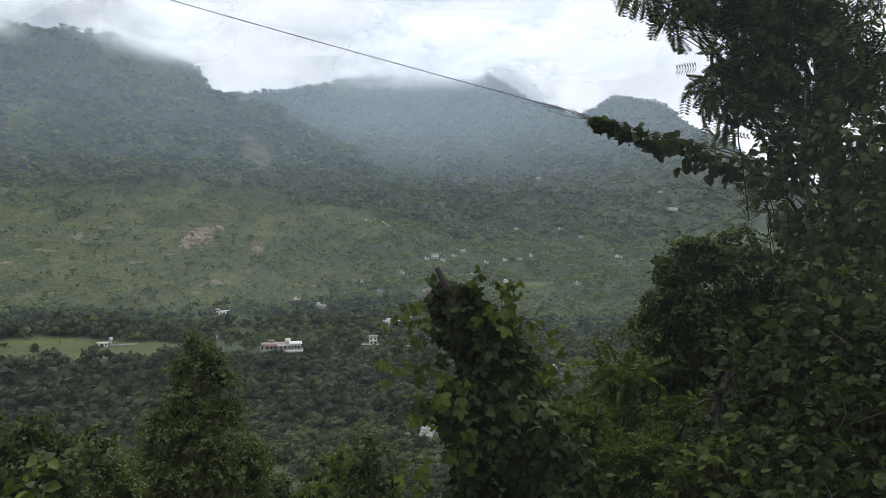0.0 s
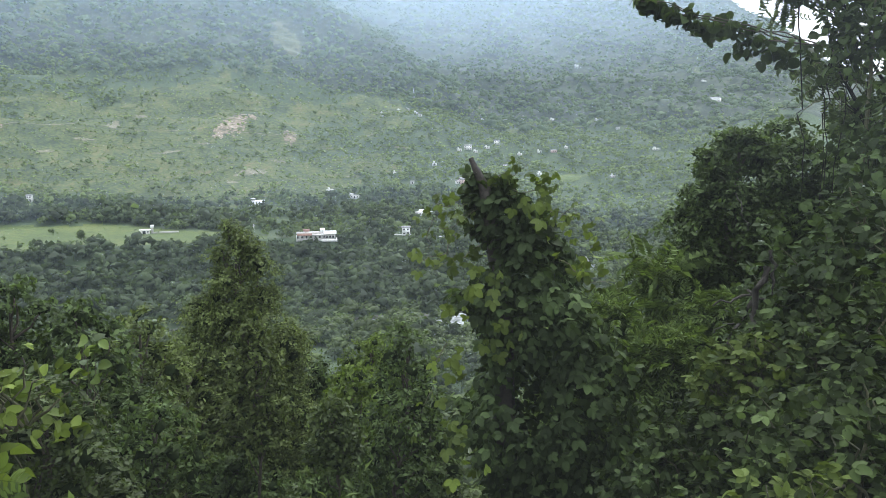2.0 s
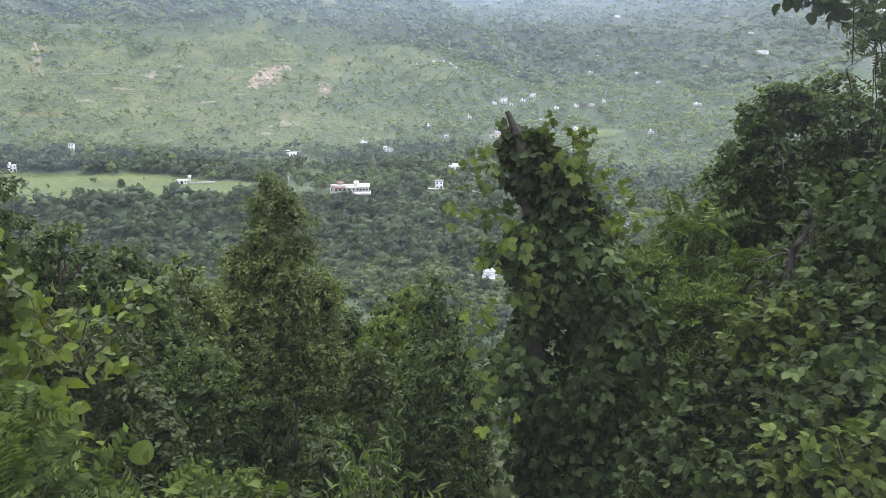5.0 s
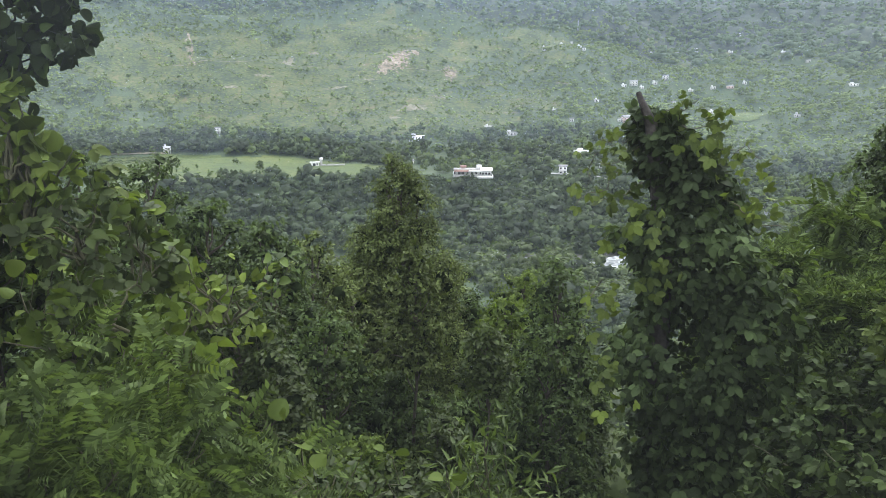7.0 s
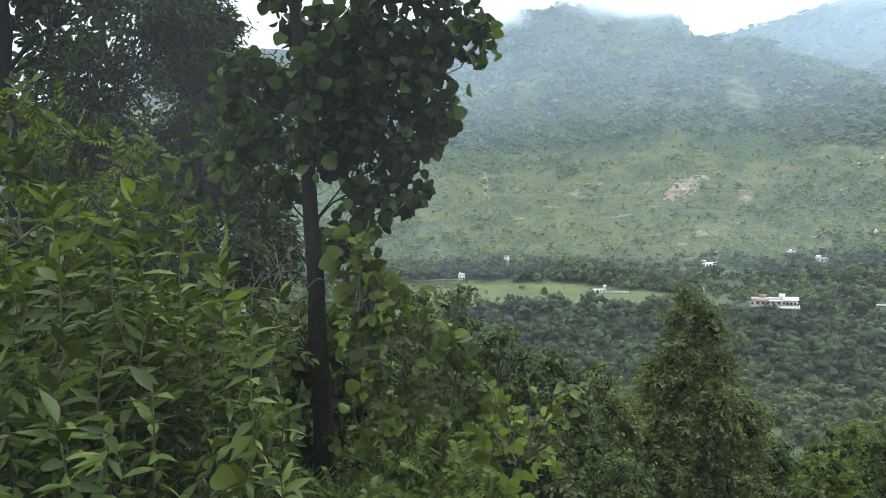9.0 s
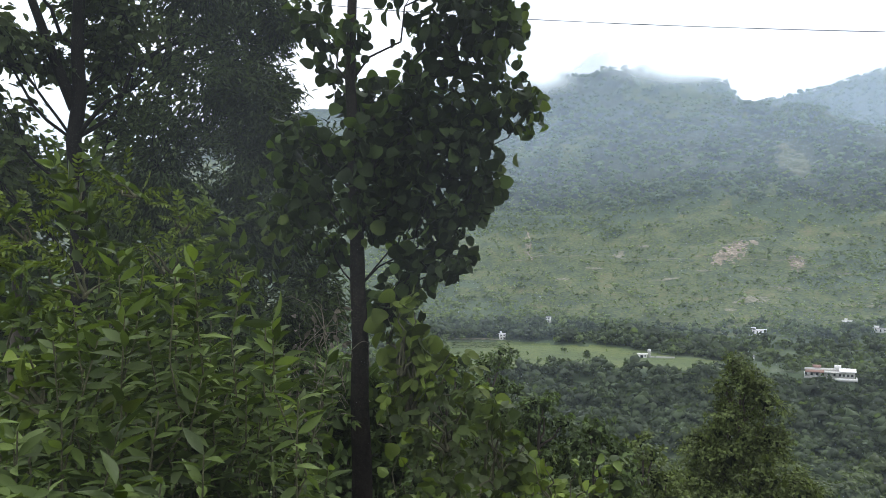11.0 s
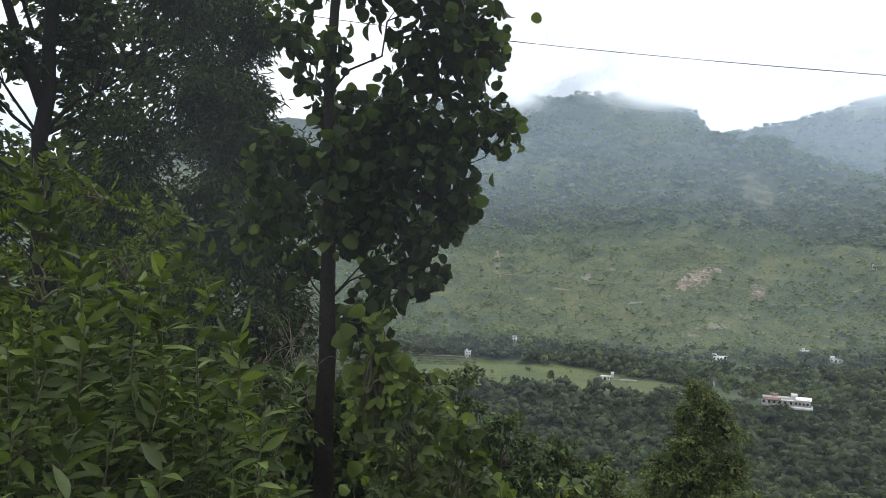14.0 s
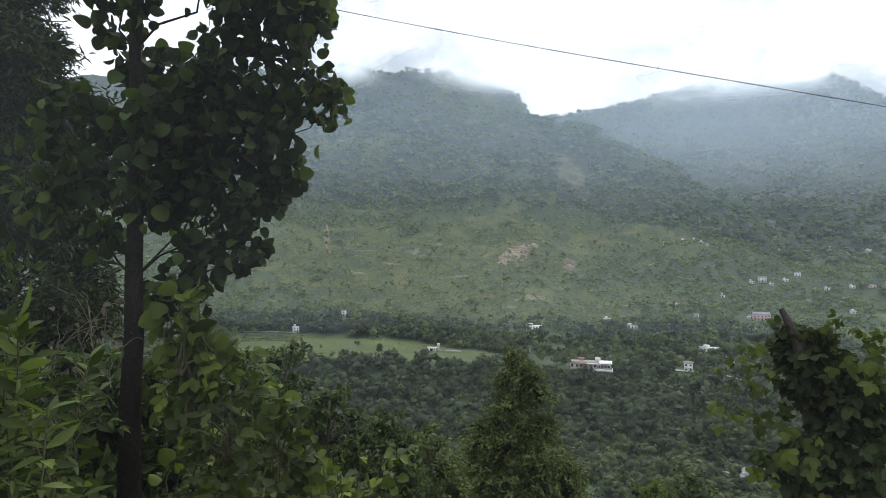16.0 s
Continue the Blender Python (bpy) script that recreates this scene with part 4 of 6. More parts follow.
# river, and the shingle along it
def ribbon(name, label, category, line, width, material, lift, kind="structure", ragged=0.2, steps=60):
    """A strip that lies on the land along a line of (degrees, metres out)."""
    az = np.interp(np.linspace(0, 1, steps), np.linspace(0, 1, len(line)), [p[0] for p in line])
    d = np.interp(np.linspace(0, 1, steps), np.linspace(0, 1, len(line)), [p[1] for p in line])
    p = np.stack([d * np.sin(np.radians(az)), d * np.cos(np.radians(az))], 1)
    t = np.gradient(p, axis=0)
    t /= np.linalg.norm(t, axis=1)[:, None]
    nrm = np.stack([-t[:, 1], t[:, 0]], 1)
    rows = []
    for k in np.linspace(-0.5, 0.5, 5):
        q = p + nrm * (k * width * (1 + ragged * rng.uniform(-1, 1, steps)))[:, None]
        rows.append(np.stack([q[:, 0], q[:, 1], land(q[:, 0], q[:, 1]) + lift], 1))
    v = np.stack(rows, 1).reshape(-1, 3)
    f = grid_faces(steps, 5)
    return tagged(new(name, mesh_of(name, v, f, material, True)), label, category, kind=kind)


ribbon("shingle_bank", "grey shingle along the river", "river bank", [(-30, 313), (0, 312), (12, 317), (20, 404), (24, 503), (34, 508)], 19, M_SHINGLE, 0.7)
ribbon("river", "pale grey-green river in the valley bottom", "river", [(-30, 309), (0, 307), (13, 312), (20, 400), (24, 499), (34, 504)], 13, M_WATER, 1.1, ragged=0.35)
ribbon("valley_road", "pale concrete road wall along the terrace edge", "road", [(4.4, 430), (8, 428), (12.5, 432)], 3.0, M_CONC, 0.9)
for edge in (598, 612, 628, 646):
    ribbon("field_terrace", "brown earth edge of a terraced field", "terrace", [(-33, edge + 6), (-28, edge), (-24.4, edge - 4)], 3.2, M_PATH, 0.8, ragged=0.5)
ribbon("hill_road", "narrow pale road cut across the hillside", "road", [(-24, 890), (-13, 888), (-8, 892), (-3, 890), (3, 935)], 1.2, M_PATH, 0.4, ragged=0.9)


P0, P1, P2 = on_slope(-21.6, 1.9, 560), on_slope(-22.0, 3.3, 560), on_slope(-21.8, 4.7, 560)
ribbon("hill_track", "pale stony track straight up the hillside", "path", [(-21.6, math.hypot(P0.x, P0.y)), (-21.9, math.hypot(P0.x, P0.y) * 0.5 + math.hypot(P1.x, P1.y) * 0.5), (-21.7, math.hypot(P1.x, P1.y)), (-22.1, math.hypot(P2.x, P2.y))], 2.6, M_SCAR, 0.8, ragged=0.5, steps=40)


# landslips, bare patches and paths on the far slope
def bare_patch(name, label, az, el, wide, tall, material, start=560, lift=0.35, seed=0, category="landslip", broken=0.5):
    """Bare ground on the slope: a ragged patch with grass left standing in it. wide across, tall in metres up the slope."""
    c = on_slope(az, el, start)
    r0, a0 = math.hypot(c.x, c.y), math.radians(az)
    n, m = max(int(wide / 1.2), 8), max(int(tall / 2.0), 6)
    u, w = np.meshgrid(np.linspace(-1, 1, n), np.linspace(-1, 1, m))
    lx, r = u * wide / 2 + 0.25 * wide * w * math.sin(seed), r0 + w * tall / 2
    x, y = r * np.sin(a0) + lx * np.cos(a0), r * np.cos(a0) - lx * np.sin(a0)
    z = land(x, y) + lift + 0.35 * lattice(x / 2.5, y / 2.5, seed + 4)
    keep = 1 - (u * u + w * w) + broken * rough(x + 50 * seed, y, max(wide * 0.16, 3.0), 2, seed)
    f = grid_faces(m, n)
    f = f[keep.ravel()[f].mean(1) > 0.18]
    return tagged(new(name, mesh_of(name, np.stack([x, y, z], -1).reshape(-1, 3), f, material)), label, category, kind="structure")


bare_patch("landslip", "pale rockfall scar on the hillside", -5.8, 2.5, 30, 84, M_SCAR, seed=1, broken=1.7)
bare_patch("landslip", "pale rockfall scar on the hillside", -6.9, 1.8, 16, 50, M_SCAR, seed=2, broken=1.3)
bare_patch("landslip", "brown bare earth scar on the hillside", -1.45, 1.5, 18, 56, M_SCAR, seed=3, broken=1.2)
bare_patch("landslip", "brown bare earth scar on the hillside", -4.3, 3.0, 12, 20, M_SCAR, seed=4)
bare_patch("landslip", "pale eroded clearing high on the mountain", -1.5, 8.9, 56, 150, M_CLEARING, 800, 1.5, seed=5, broken=1.3, category="clearing")
bare_patch("footpath", "pale worn path up the hillside", -22, 3.3, 6, 80, M_PATH, seed=6, category="path", broken=1.2)
bare_patch("footpath", "pale worn path up the hillside", -4.6, -1.4, 30, 26, M_PATH, seed=7, category="path", broken=1.6)
bare_patch("footpath", "pale worn path on the hillside", -14.5, 2.2, 14, 40, M_PATH, seed=8, category="path", broken=1.6)
for i, (az, el, w, h) in enumerate([(-11, 0.2, 30, 10), (-8.2, 0.9, 22, 9), (-16.5, 1.2, 26, 10), (-2.2, -0.6, 24, 10), (1.5, 0.4, 26, 9), (5.2, 1.6, 20, 12), (-19, 0.3, 24, 9), (-12.5, 2.9, 18, 14), (3.4, -1.9, 18, 10), (7.6, 0.6, 22, 10), (-6.2, -2.2, 20, 8), (10.2, 1.4, 20, 10)]):
    bare_patch("footpath", "pale worn track across the hillside", az, el, w, h, M_PATH, seed=40 + i, category="path", broken=1.8)
bare_patch("terrace_field", "pale green terraced field by the village", 22.0, -1.9, 48, 62, M_FIELD, lift=0.8, seed=9, category="field")
for i, (az, el, w) in enumerate(TERRACES[1:]):
    bare_patch("terrace_field", "light green terraced field on the slope", az, el, w, 34, M_FIELD if i % 2 else M_GRASS, 700, 1.2, seed=20 + i, category="field")


# ---- houses across the valley ----
def box(w, d, h, x=0.0, y=0.0, z=0.0):
    v = np.array([(i, j, k) for k in (0, 1) for j in (-0.5, 0.5) for i in (-0.5, 0.5)], float) * [w, d, h] + [x, y, z]
    return v, np.array([(0, 2, 3, 1), (4, 5, 7, 6), (0, 1, 5, 4), (1, 3, 7, 5), (3, 2, 6, 7), (2, 0, 4, 6)])


def gable(w, d, h, over=0.5, x=0.0, y=0.0, z=0.0):
    """A pitched roof with thickness, ridge along x."""
    w, d = w + 2 * over, d + 2 * over
    t = 0.18
    v = np.array([(sx * w / 2, sy * d / 2, k) for sx in (-1, 1) for sy, k in ((-1, 0), (1, 0), (-1, -t), (1, -t))] + [(-w / 2, 0, h), (w / 2, 0, h), (-w / 2, 0, h - t), (w / 2, 0, h - t)], float) + [x, y, z]
    f = [(0, 4, 9, 8), (5, 1, 8, 9), (2, 10, 11, 6), (7, 11, 10, 3), (0, 2, 6, 4), (1, 5, 7, 3), (0, 8, 10, 2), (1, 3, 10, 8), (4, 6, 11, 9), (5, 9, 11, 7)]
    return v, np.array(f)


def placed(data, ob, turn):
    v, f = data
    c, s = math.cos(turn), math.sin(turn)
    return np.stack([v[:, 0] * c - v[:, 1] * s, v[:, 0] * s + v[:, 1] * c, v[:, 2]], 1) + np.array(ob.location), f


def house(at, w, storeys, turn, wall_mat, roof_mat, pitched, label, group="houses of the valley"):
    d, h = max(w * 0.6, 3.0), 2.6 * storeys
    ob = thing("house", at - Vector((0, 0, 0.6)), label, "house", group)
    put = lambda name, data, mat, parent=None: part(name, placed(data, ob, turn), mat, parent or ob, smooth=False)
    put("wall", box(w, d, h + 0.6), wall_mat)
    put("roof", gable(w, d, 0.28 * d, 0.5, z=h + 0.6) if pitched else box(w + 0.9, d + 0.9, 0.28, z=h + 0.6), roof_mat)
    if not pitched:
        put("parapet", box(w * 0.3, d * 0.4, 1.6, -w * 0.22, d * 0.1, h + 0.88), wall_mat)
    bays = max(int(w / 2.6), 2)
    for s in range(storeys):
        for b in range(bays):
            x = (b + 0.5) * w / bays - w / 2
            if s == 0 and b == bays // 2:
                put("door", box(1.0, 0.12, 2.1, x, -d / 2 - 0.03, 0.6), M_PANE)
            else:
                win = put("window", box(1.1, 0.14, 1.0, x, -d / 2 - 0.03, 1.4 + 2.6 * s), M_PANE)
                put("sill", box(1.3, 0.3, 0.1, x, -d / 2 - 0.1, 1.28 + 2.6 * s), wall_mat, win)
        if s:
            put("balcony", box(w, 1.1, 0.16, 0, -d / 2 - 0.55, 2.6 * s + 0.6), wall_mat)
    return ob


for i, (h, at) in enumerate(SITES.items()):
    az, el, w, st = h
    w = w * (1.0 if h in LOWER else 0.68)
    turn = -radians(az) + (0.5 * ((i * 7) % 5 - 2) / 2)
    pitched = i % 3 == 1
    wall = M_PINK if i % 18 == 4 else M_WHITE
    house(at, w, st, turn, wall, M_SLATE if pitched else M_CONC if i % 4 == 3 else M_WHITE, pitched,
          f"{'two' if st == 2 else 'one'}-storey {'pink' if wall is M_PINK else 'white'} house with a {'grey pitched' if pitched else 'flat'} roof among trees")

# the long house on the terrace edge: two white wings, a brown veranda roof, a terrace wall
bh = thing("long_house", BIG_HOUSE - Vector((0, 0, 0.8)), "long white house with brown veranda roof on the terrace", "house")
T0 = -radians(0.3)
bp = lambda name, data, mat, parent=None: part(name, placed(data, bh, T0), mat, parent or bh, smooth=False)
bp("terrace_wall", box(23, 0.6, 1.1, 0.2, -6.6), M_CONC)
bp("side_wall", box(0.5, 14, 1.6, 13.4, -6), M_WHITE)
bp("yard_wall", box(9, 0.5, 1.5, 9.0, -12.8), M_WHITE)
bp("yard_step", box(5, 0.5, 1.0, 6.0, -9.5), M_WHITE)
bp("wall", box(17, 8, 4.0, -2.0, 0.5, 0.4), M_WHITE, None)
bp("wing", box(6.5, 9, 3.8, 9.5, 0, 0.4), M_WHITE)
bp("roof", gable(8, 5.0, 1.0, 0.5, -6, -4.0, 3.5), M_ROOF)
bp("porch_roof", box(9.5, 4.6, 0.3, 2.6, -4.2, 3.5), M_WHITE)
bp("flat_roof", box(18, 9, 0.3, -2.0, 0.5, 4.4), M_CONC)
bp("wing_roof", gable(6.5, 10.5, 1.3, 0.7, 9.5, -0.6, 4.2), M_WHITE)
bp("stair_tower", box(3.2, 3.2, 2.2, 5, 1, 4.7), M_WHITE)
bp("tower_roof", gable(3.4, 3.4, 1.0, 0.4, -5, 2, 5.6), M_ROOF)
bp("tower", box(3.0, 3.0, 1.0, -5, 2, 4.7), M_PINK)
for k in range(7):
    bp("post", box(0.35, 0.35, 3.2, -11 + 2.7 * k, -5.8, 0.4), M_WHITE)
    w = bp("window", box(1.5, 0.15, 1.4, -10.5 + 2.7 * k, -3.55, 1.4), M_PANE)
    bp("sill", box(1.7, 0.3, 0.12, -10.5 + 2.7 * k, -3.7, 1.25), M_WHITE, w)
for k in range(3):
    for s in (1.5,):
        bp("window", box(1.2, 0.15, 1.2, 7.6 + 1.9 * k, -4.53, s), M_PANE)

# the open pump hut by the field, and its wall
hut = thing("field_hut", HUT - Vector((0, 0, 0.4)), "small white hut with a flat roof at the field edge", "hut")
hp = lambda name, data, mat, parent=None: part(name, placed(data, hut, radians(12.8)), mat, parent or hut, smooth=False)
hp("wall", box(6, 4, 2.9), M_WHITE)
hp("roof", box(7.4, 5.2, 0.3, z=2.9), M_WHITE)
hp("doorway", box(2.0, 0.2, 2.0, -0.6, -2.02, 0.4), M_PANE)
hp("window", box(1.0, 0.2, 0.9, 1.7, -2.02, 1.4), M_PANE)
tank = thing("water_tank", HUT + Vector((4.5, 1, -0.3)), "white water tank on a short tower beside the hut", "water tank")
part("tower", placed(box(1.6, 1.6, 4.2), tank, 0.2), M_CONC, tank, smooth=False)
part("tank", placed(tube([(0, 0, 4.2), (0, 0, 4.25), (0, 0, 6.0), (0, 0, 6.2)], [0.2, 1.2, 1.2, 0.2], 12), tank, 0), M_WHITE, tank)
gw = thing("garden_wall", HUT + Vector((13, 1, -0.4)), "low pale boundary wall beside the field hut", "wall")
part("wall", placed(box(17, 0.5, 1.6), gw, radians(12)), M_CONC, gw, smooth=False)

# lattice mast on the spur
mast_at = on_slope(8.76, 4.4, 700)
mast = thing("lattice_mast", mast_at - Vector((0, 0, 0.5)), "grey steel lattice mast on the hill spur", "mast")
for sx, sy in ((-1, -1), (1, -1), (1, 1), (-1, 1)):
    part("leg", tube([mast_at + Vector((sx * 1.6, sy * 1.6, -0.5)), mast_at + Vector((sx * 0.35, sy * 0.35, 19))], [0.16, 0.12], 4), M_STEEL, mast)
for k in range(7):
    z, s = 1.0 + 2.6 * k, 1.55 - 0.17 * k
    part("brace", merged([tube([mast_at + Vector((-s, -s, z)), mast_at + Vector((s, -s, z + 2.2))], [0.09, 0.09], 4), tube([mast_at + Vector((s, -s, z)), mast_at + Vector((-s, -s, z + 2.2))], [0.09, 0.09], 4)]), M_STEEL, mast)


# ---- mist, cloud and veils ----
def vapour(name, label, az0, az1, el0, el1, d, material, seed=0, category="cloud"):
    """A sheet of cloud, haze or veil hanging d metres out, billowing in and out."""
    n, m = 48, 16
    az, el = np.meshgrid(np.linspace(az0, az1, n), np.linspace(el0, el1, m))
    r = d * (1 + 0.05 * lattice(az / 7.0, el / 5.0, seed))
    x, y = r * np.sin(np.radians(az)), r * np.cos(np.radians(az))
    z = EYE_Z + d * np.tan(np.radians(el))
    me = mesh_of(name, np.stack([x, y, z], -1).reshape(-1, 3), grid_faces(m, n), material, True)
    uv = me.uv_layers.new(name="sheet")
    index = np.zeros(len(me.loops), np.int32)
    me.loops.foreach_get("vertex_index", index)
    flat = np.stack([(az - az0) / (az1 - az0), (el - el0) / (el1 - el0)], -1).reshape(-1, 2)
    uv.data.foreach_set("uv", flat[index].astype(np.float32).ravel())
    ob = tagged(new(name, me), label, category, kind="stuff")
    ob.visible_shadow = False
    return ob


# Distance haze is imitated by thin bluish sheets hung at set distances.
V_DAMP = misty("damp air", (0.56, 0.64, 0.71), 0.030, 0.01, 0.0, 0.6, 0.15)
# Sheets within 8 m are added veils that raise the darkest tones of plants.
V_VEIL = misty("veil lifting near darks", (0.64, 0.66, 0.68), 0.0060, 0.2, 0.0, 0.5, 0.08)
V_SHADE_VEIL = misty("veil lifting the dark tall trees", (0.60, 0.66, 0.72), 0.013, 0.05, 0.0, 0.5, 0.25)
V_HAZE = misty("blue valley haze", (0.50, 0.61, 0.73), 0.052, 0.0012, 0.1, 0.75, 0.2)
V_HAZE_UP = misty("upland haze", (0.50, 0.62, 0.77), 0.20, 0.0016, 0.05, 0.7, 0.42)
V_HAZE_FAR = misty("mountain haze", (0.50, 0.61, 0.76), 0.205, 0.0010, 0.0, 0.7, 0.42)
V_CLOUD = misty("ridge cloud", (0.90, 0.92, 0.94), 1.0, 0.0035, 0.30, 0.62, 0.32)
vapour("haze", "thin added veil lifting the darks of the roadside plants", -88, 80, -62, 60, 2.2, V_VEIL, 7, "haze")
# Another added veil, paling the dark crowns to left and right.
V_LEAF_VEIL = misty("veil lifting darks of near crowns", (0.60, 0.66, 0.72), 0.013, 0.15, 0.0, 0.5, 0.3)
vapour("haze", "thin added veil lifting the darks of the round-leaved tree", -62, -14, -14, 44, 4.4, V_LEAF_VEIL, 12, "haze")
vapour("haze", "thin added veil lifting the darks of the canopy", 22, 76, -10, 50, 5.0, V_LEAF_VEIL, 17, "haze")
vapour("haze", "thin added veil lifting the darks of the tall trees", -84, -36, -12, 48, 7.4, V_SHADE_VEIL, 11, "haze")
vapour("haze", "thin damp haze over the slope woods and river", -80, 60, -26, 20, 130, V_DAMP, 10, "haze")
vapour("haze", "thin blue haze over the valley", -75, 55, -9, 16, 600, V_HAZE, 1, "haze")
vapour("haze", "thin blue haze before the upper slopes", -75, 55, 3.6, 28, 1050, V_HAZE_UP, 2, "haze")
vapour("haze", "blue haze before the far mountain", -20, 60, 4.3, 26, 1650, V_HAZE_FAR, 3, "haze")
V_GREY = misty("grey rain cloud", (0.19, 0.205, 0.225), 0.85, 0.0020, 0.30, 0.66, 0.38)
vapour("cloud_bank", "white cloud hanging on the mountain crest", -30, 0, 15.2, 22, 1450, V_CLOUD, 14)
vapour("cloud_bank", "grey cloud drifting over the mountain crest", -42, 4, 10, 28, 2850, V_GREY, 21)
vapour("cloud_bank", "grey cloud drifting over the far mountain", -6, 40, 9, 23.5, 2900, V_GREY, 33)
vapour("cloud_bank", "white cloud hanging on the mountain crest", 1, 35, 13.6, 22, 2250, V_CLOUD, 6)

# ---- beside the road: trees, vines and shrubs ----


def ground_at(p, sink=0.05):
    return Vector((p[0], p[1], float(land(p[0], p[1])) - sink))


def mass(az, el, d, wide, tall, deep, share=1.0):
    """A mass of foliage, for tree(): where it is seen and how wide, tall and deep it is, in metres from its middle."""
    return (spot(az, el, d), (wide, deep, tall), share)


# the young tree with big round leaves
foot = ground_at(spot(-37.2, 0, 5.25))
round_leaf = tree("broad_leaf_tree", "slender dark tree with large round leathery leaves", [foot, spot(-37.2, -15.3, 5.3), spot(-37.2, -5, 5.3), spot(-37.5, 3, 5.3), spot(-38.2, 10, 5.3), spot(-38.1, 19, 5.3), spot(-38.5, 40, 5.3), spot(-38.5, 52, 5.3)], 0.088,
     [mass(az, el, 5.2 if az > -34 else 5.6, r, r, 0.28, r if az > -36 else 0.6 * r) for az, el, r in (
         (-29.4, 23.0, 0.28), (-26.0, 22.0, 0.25), (-24.6, 18.1, 0.20), (-22.6, 16.0, 0.12), (-24.6, 24.0, 0.18), (-32.7, 17.1, 0.16), (-29.3, 16.8, 0.28), (-34.9, 12.6, 0.25), (-30.6, 12.2, 0.30), (-26.6, 13.4, 0.22), (-26.2, 9.8, 0.17),
         (-28.6, 6.6, 0.20), (-33.3, 9.2, 0.26), (-36.5, 11.1, 0.20), (-29.6, 3.0, 0.13), (-31.8, 3.6, 0.15), (-35.2, 7.2, 0.22), (-34.3, -0.8, 0.16), (-39.9, 4.6, 0.14), (-41.0, 21.8, 0.20), (-42.2, 13.6, 0.16),
         (-43.3, 11.2, 0.18), (-41.5, 8.0, 0.20), (-43.8, 6.0, 0.13), (-39.4, 11.6, 0.16), (-35.3, 16.8, 0.15), (-33.6, 14.2, 0.20), (-39.4, 18.5, 0.10), (-33.3, 27.6, 0.40), (-27.3, 27.0, 0.30), (-39.8, 26.0, 0.30), (-37.6, 16.4, 0.12))] + [mass(-38.0, 13.0, 5.0, 0.14, 0.2, 0.1, 0.07), mass(-37.4, 8.0, 5.0, 0.16, 0.2, 0.1, 0.08), mass(-38.3, 22.0, 5.0, 0.14, 0.2, 0.1, 0.06)],
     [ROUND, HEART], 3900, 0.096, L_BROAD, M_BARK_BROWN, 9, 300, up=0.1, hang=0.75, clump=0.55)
for az, el, r, n in ((-23.6, 22.6, 0.10, 5), (-22.4, 16.2, 0.07, 3), (-24.4, 14.6, 0.10, 4), (-24.9, 9.8, 0.08, 4), (-44.4, 5.9, 0.06, 5), (-36.0, 5.0, 0.08, 3)):
    p = np.array(spot(az, el, 5.05)) + rng.normal(size=(n, 3)) * r
    single_leaves(round_leaf, [ROUND], p, rng.normal(size=(n, 3)) * 0.5 + [0, 0, -0.4], 0.095, L_YOUNG_VINE, 0.4, 0.2, 0.6, "young_leaf")
# shoots low on its trunk, and the vine at its foot
bush("trunk_shoots", "bright young round leaves on shoots beside the tree", spot(-33.4, -10, 5.0), (0.20, 0.2, 0.85), ROUND, 60, 0.115, L_BRIGHT, 5, 0.2, 0.5, singles=60)
bush("trunk_shoots", "bright young round leaves hanging on shoots beside the trunk", spot(-34.0, -7.0, 5.0), (0.22, 0.18, 0.62), ROUND, 70, 0.12, L_BRIGHT, 8, 0.2, 0.8, singles=110)
bush("broad_vine", "sprawling vine with broad yellow-green leaves", ground_at(spot(-28.2, 0, 4.6)) + Vector((0, 0, 0.8)), (0.85, 0.6, 1.0), HEART, 190, 0.095, L_BRIGHT, 12, 0.3, 0.4, singles=150)

# tall dark trees
foot = ground_at(spot(-58.4, 0, 11))
tall = tree("tall_tree", "tall dark tree with a forked trunk and open canopy", [foot, spot(-58.5, 0, 11), spot(-58.6, 12, 11), spot(-58.9, 20, 11), spot(-58, 30, 11), spot(-57, 44, 11)], 0.145,
     [mass(-56, 22, 11.4, 1.0, 0.8, 1.0), mass(-50, 20, 10.6, 1.3, 1.2, 1.2), mass(-61, 31, 10.8, 2.2, 1.2, 1.5), mass(-52, 30, 10.5, 2.2, 1.2, 1.5), mass(-64.5, 18.2, 10.8, 0.7, 0.32, 0.8, 0.6), mass(-67.5, 19.5, 10.8, 0.8, 0.5, 0.8, 0.7),
      mass(-45, 25, 10.4, 1.2, 1.2, 1.2), mass(-65, 9.5, 11.4, 1.0, 0.5, 1.0, 0.7), mass(-54.0, 14, 11.5, 0.9, 0.9, 0.8), mass(-54, 7, 11.5, 1.0, 0.8, 0.8), mass(-66.5, 24.5, 10.6, 1.2, 0.7, 1.0), mass(-62.5, 25.5, 10.6, 1.0, 0.5, 0.8, 0.7), mass(-60.4, 16.8, 11.2, 0.45, 0.4, 0.5, 0.4), mass(-65.0, 13.2, 11.8, 0.8, 0.45, 0.8, 0.6), mass(-56.8, 19.4, 11.6, 0.5, 0.6, 0.6, 0.5), mass(-55.6, 17.5, 11.4, 0.5, 0.6, 0.6, 0.5)],
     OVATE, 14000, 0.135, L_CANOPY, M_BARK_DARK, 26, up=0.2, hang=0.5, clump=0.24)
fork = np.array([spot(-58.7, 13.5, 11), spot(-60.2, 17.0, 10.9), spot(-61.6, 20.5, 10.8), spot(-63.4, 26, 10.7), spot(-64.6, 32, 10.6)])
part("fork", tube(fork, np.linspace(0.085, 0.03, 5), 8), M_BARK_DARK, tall)
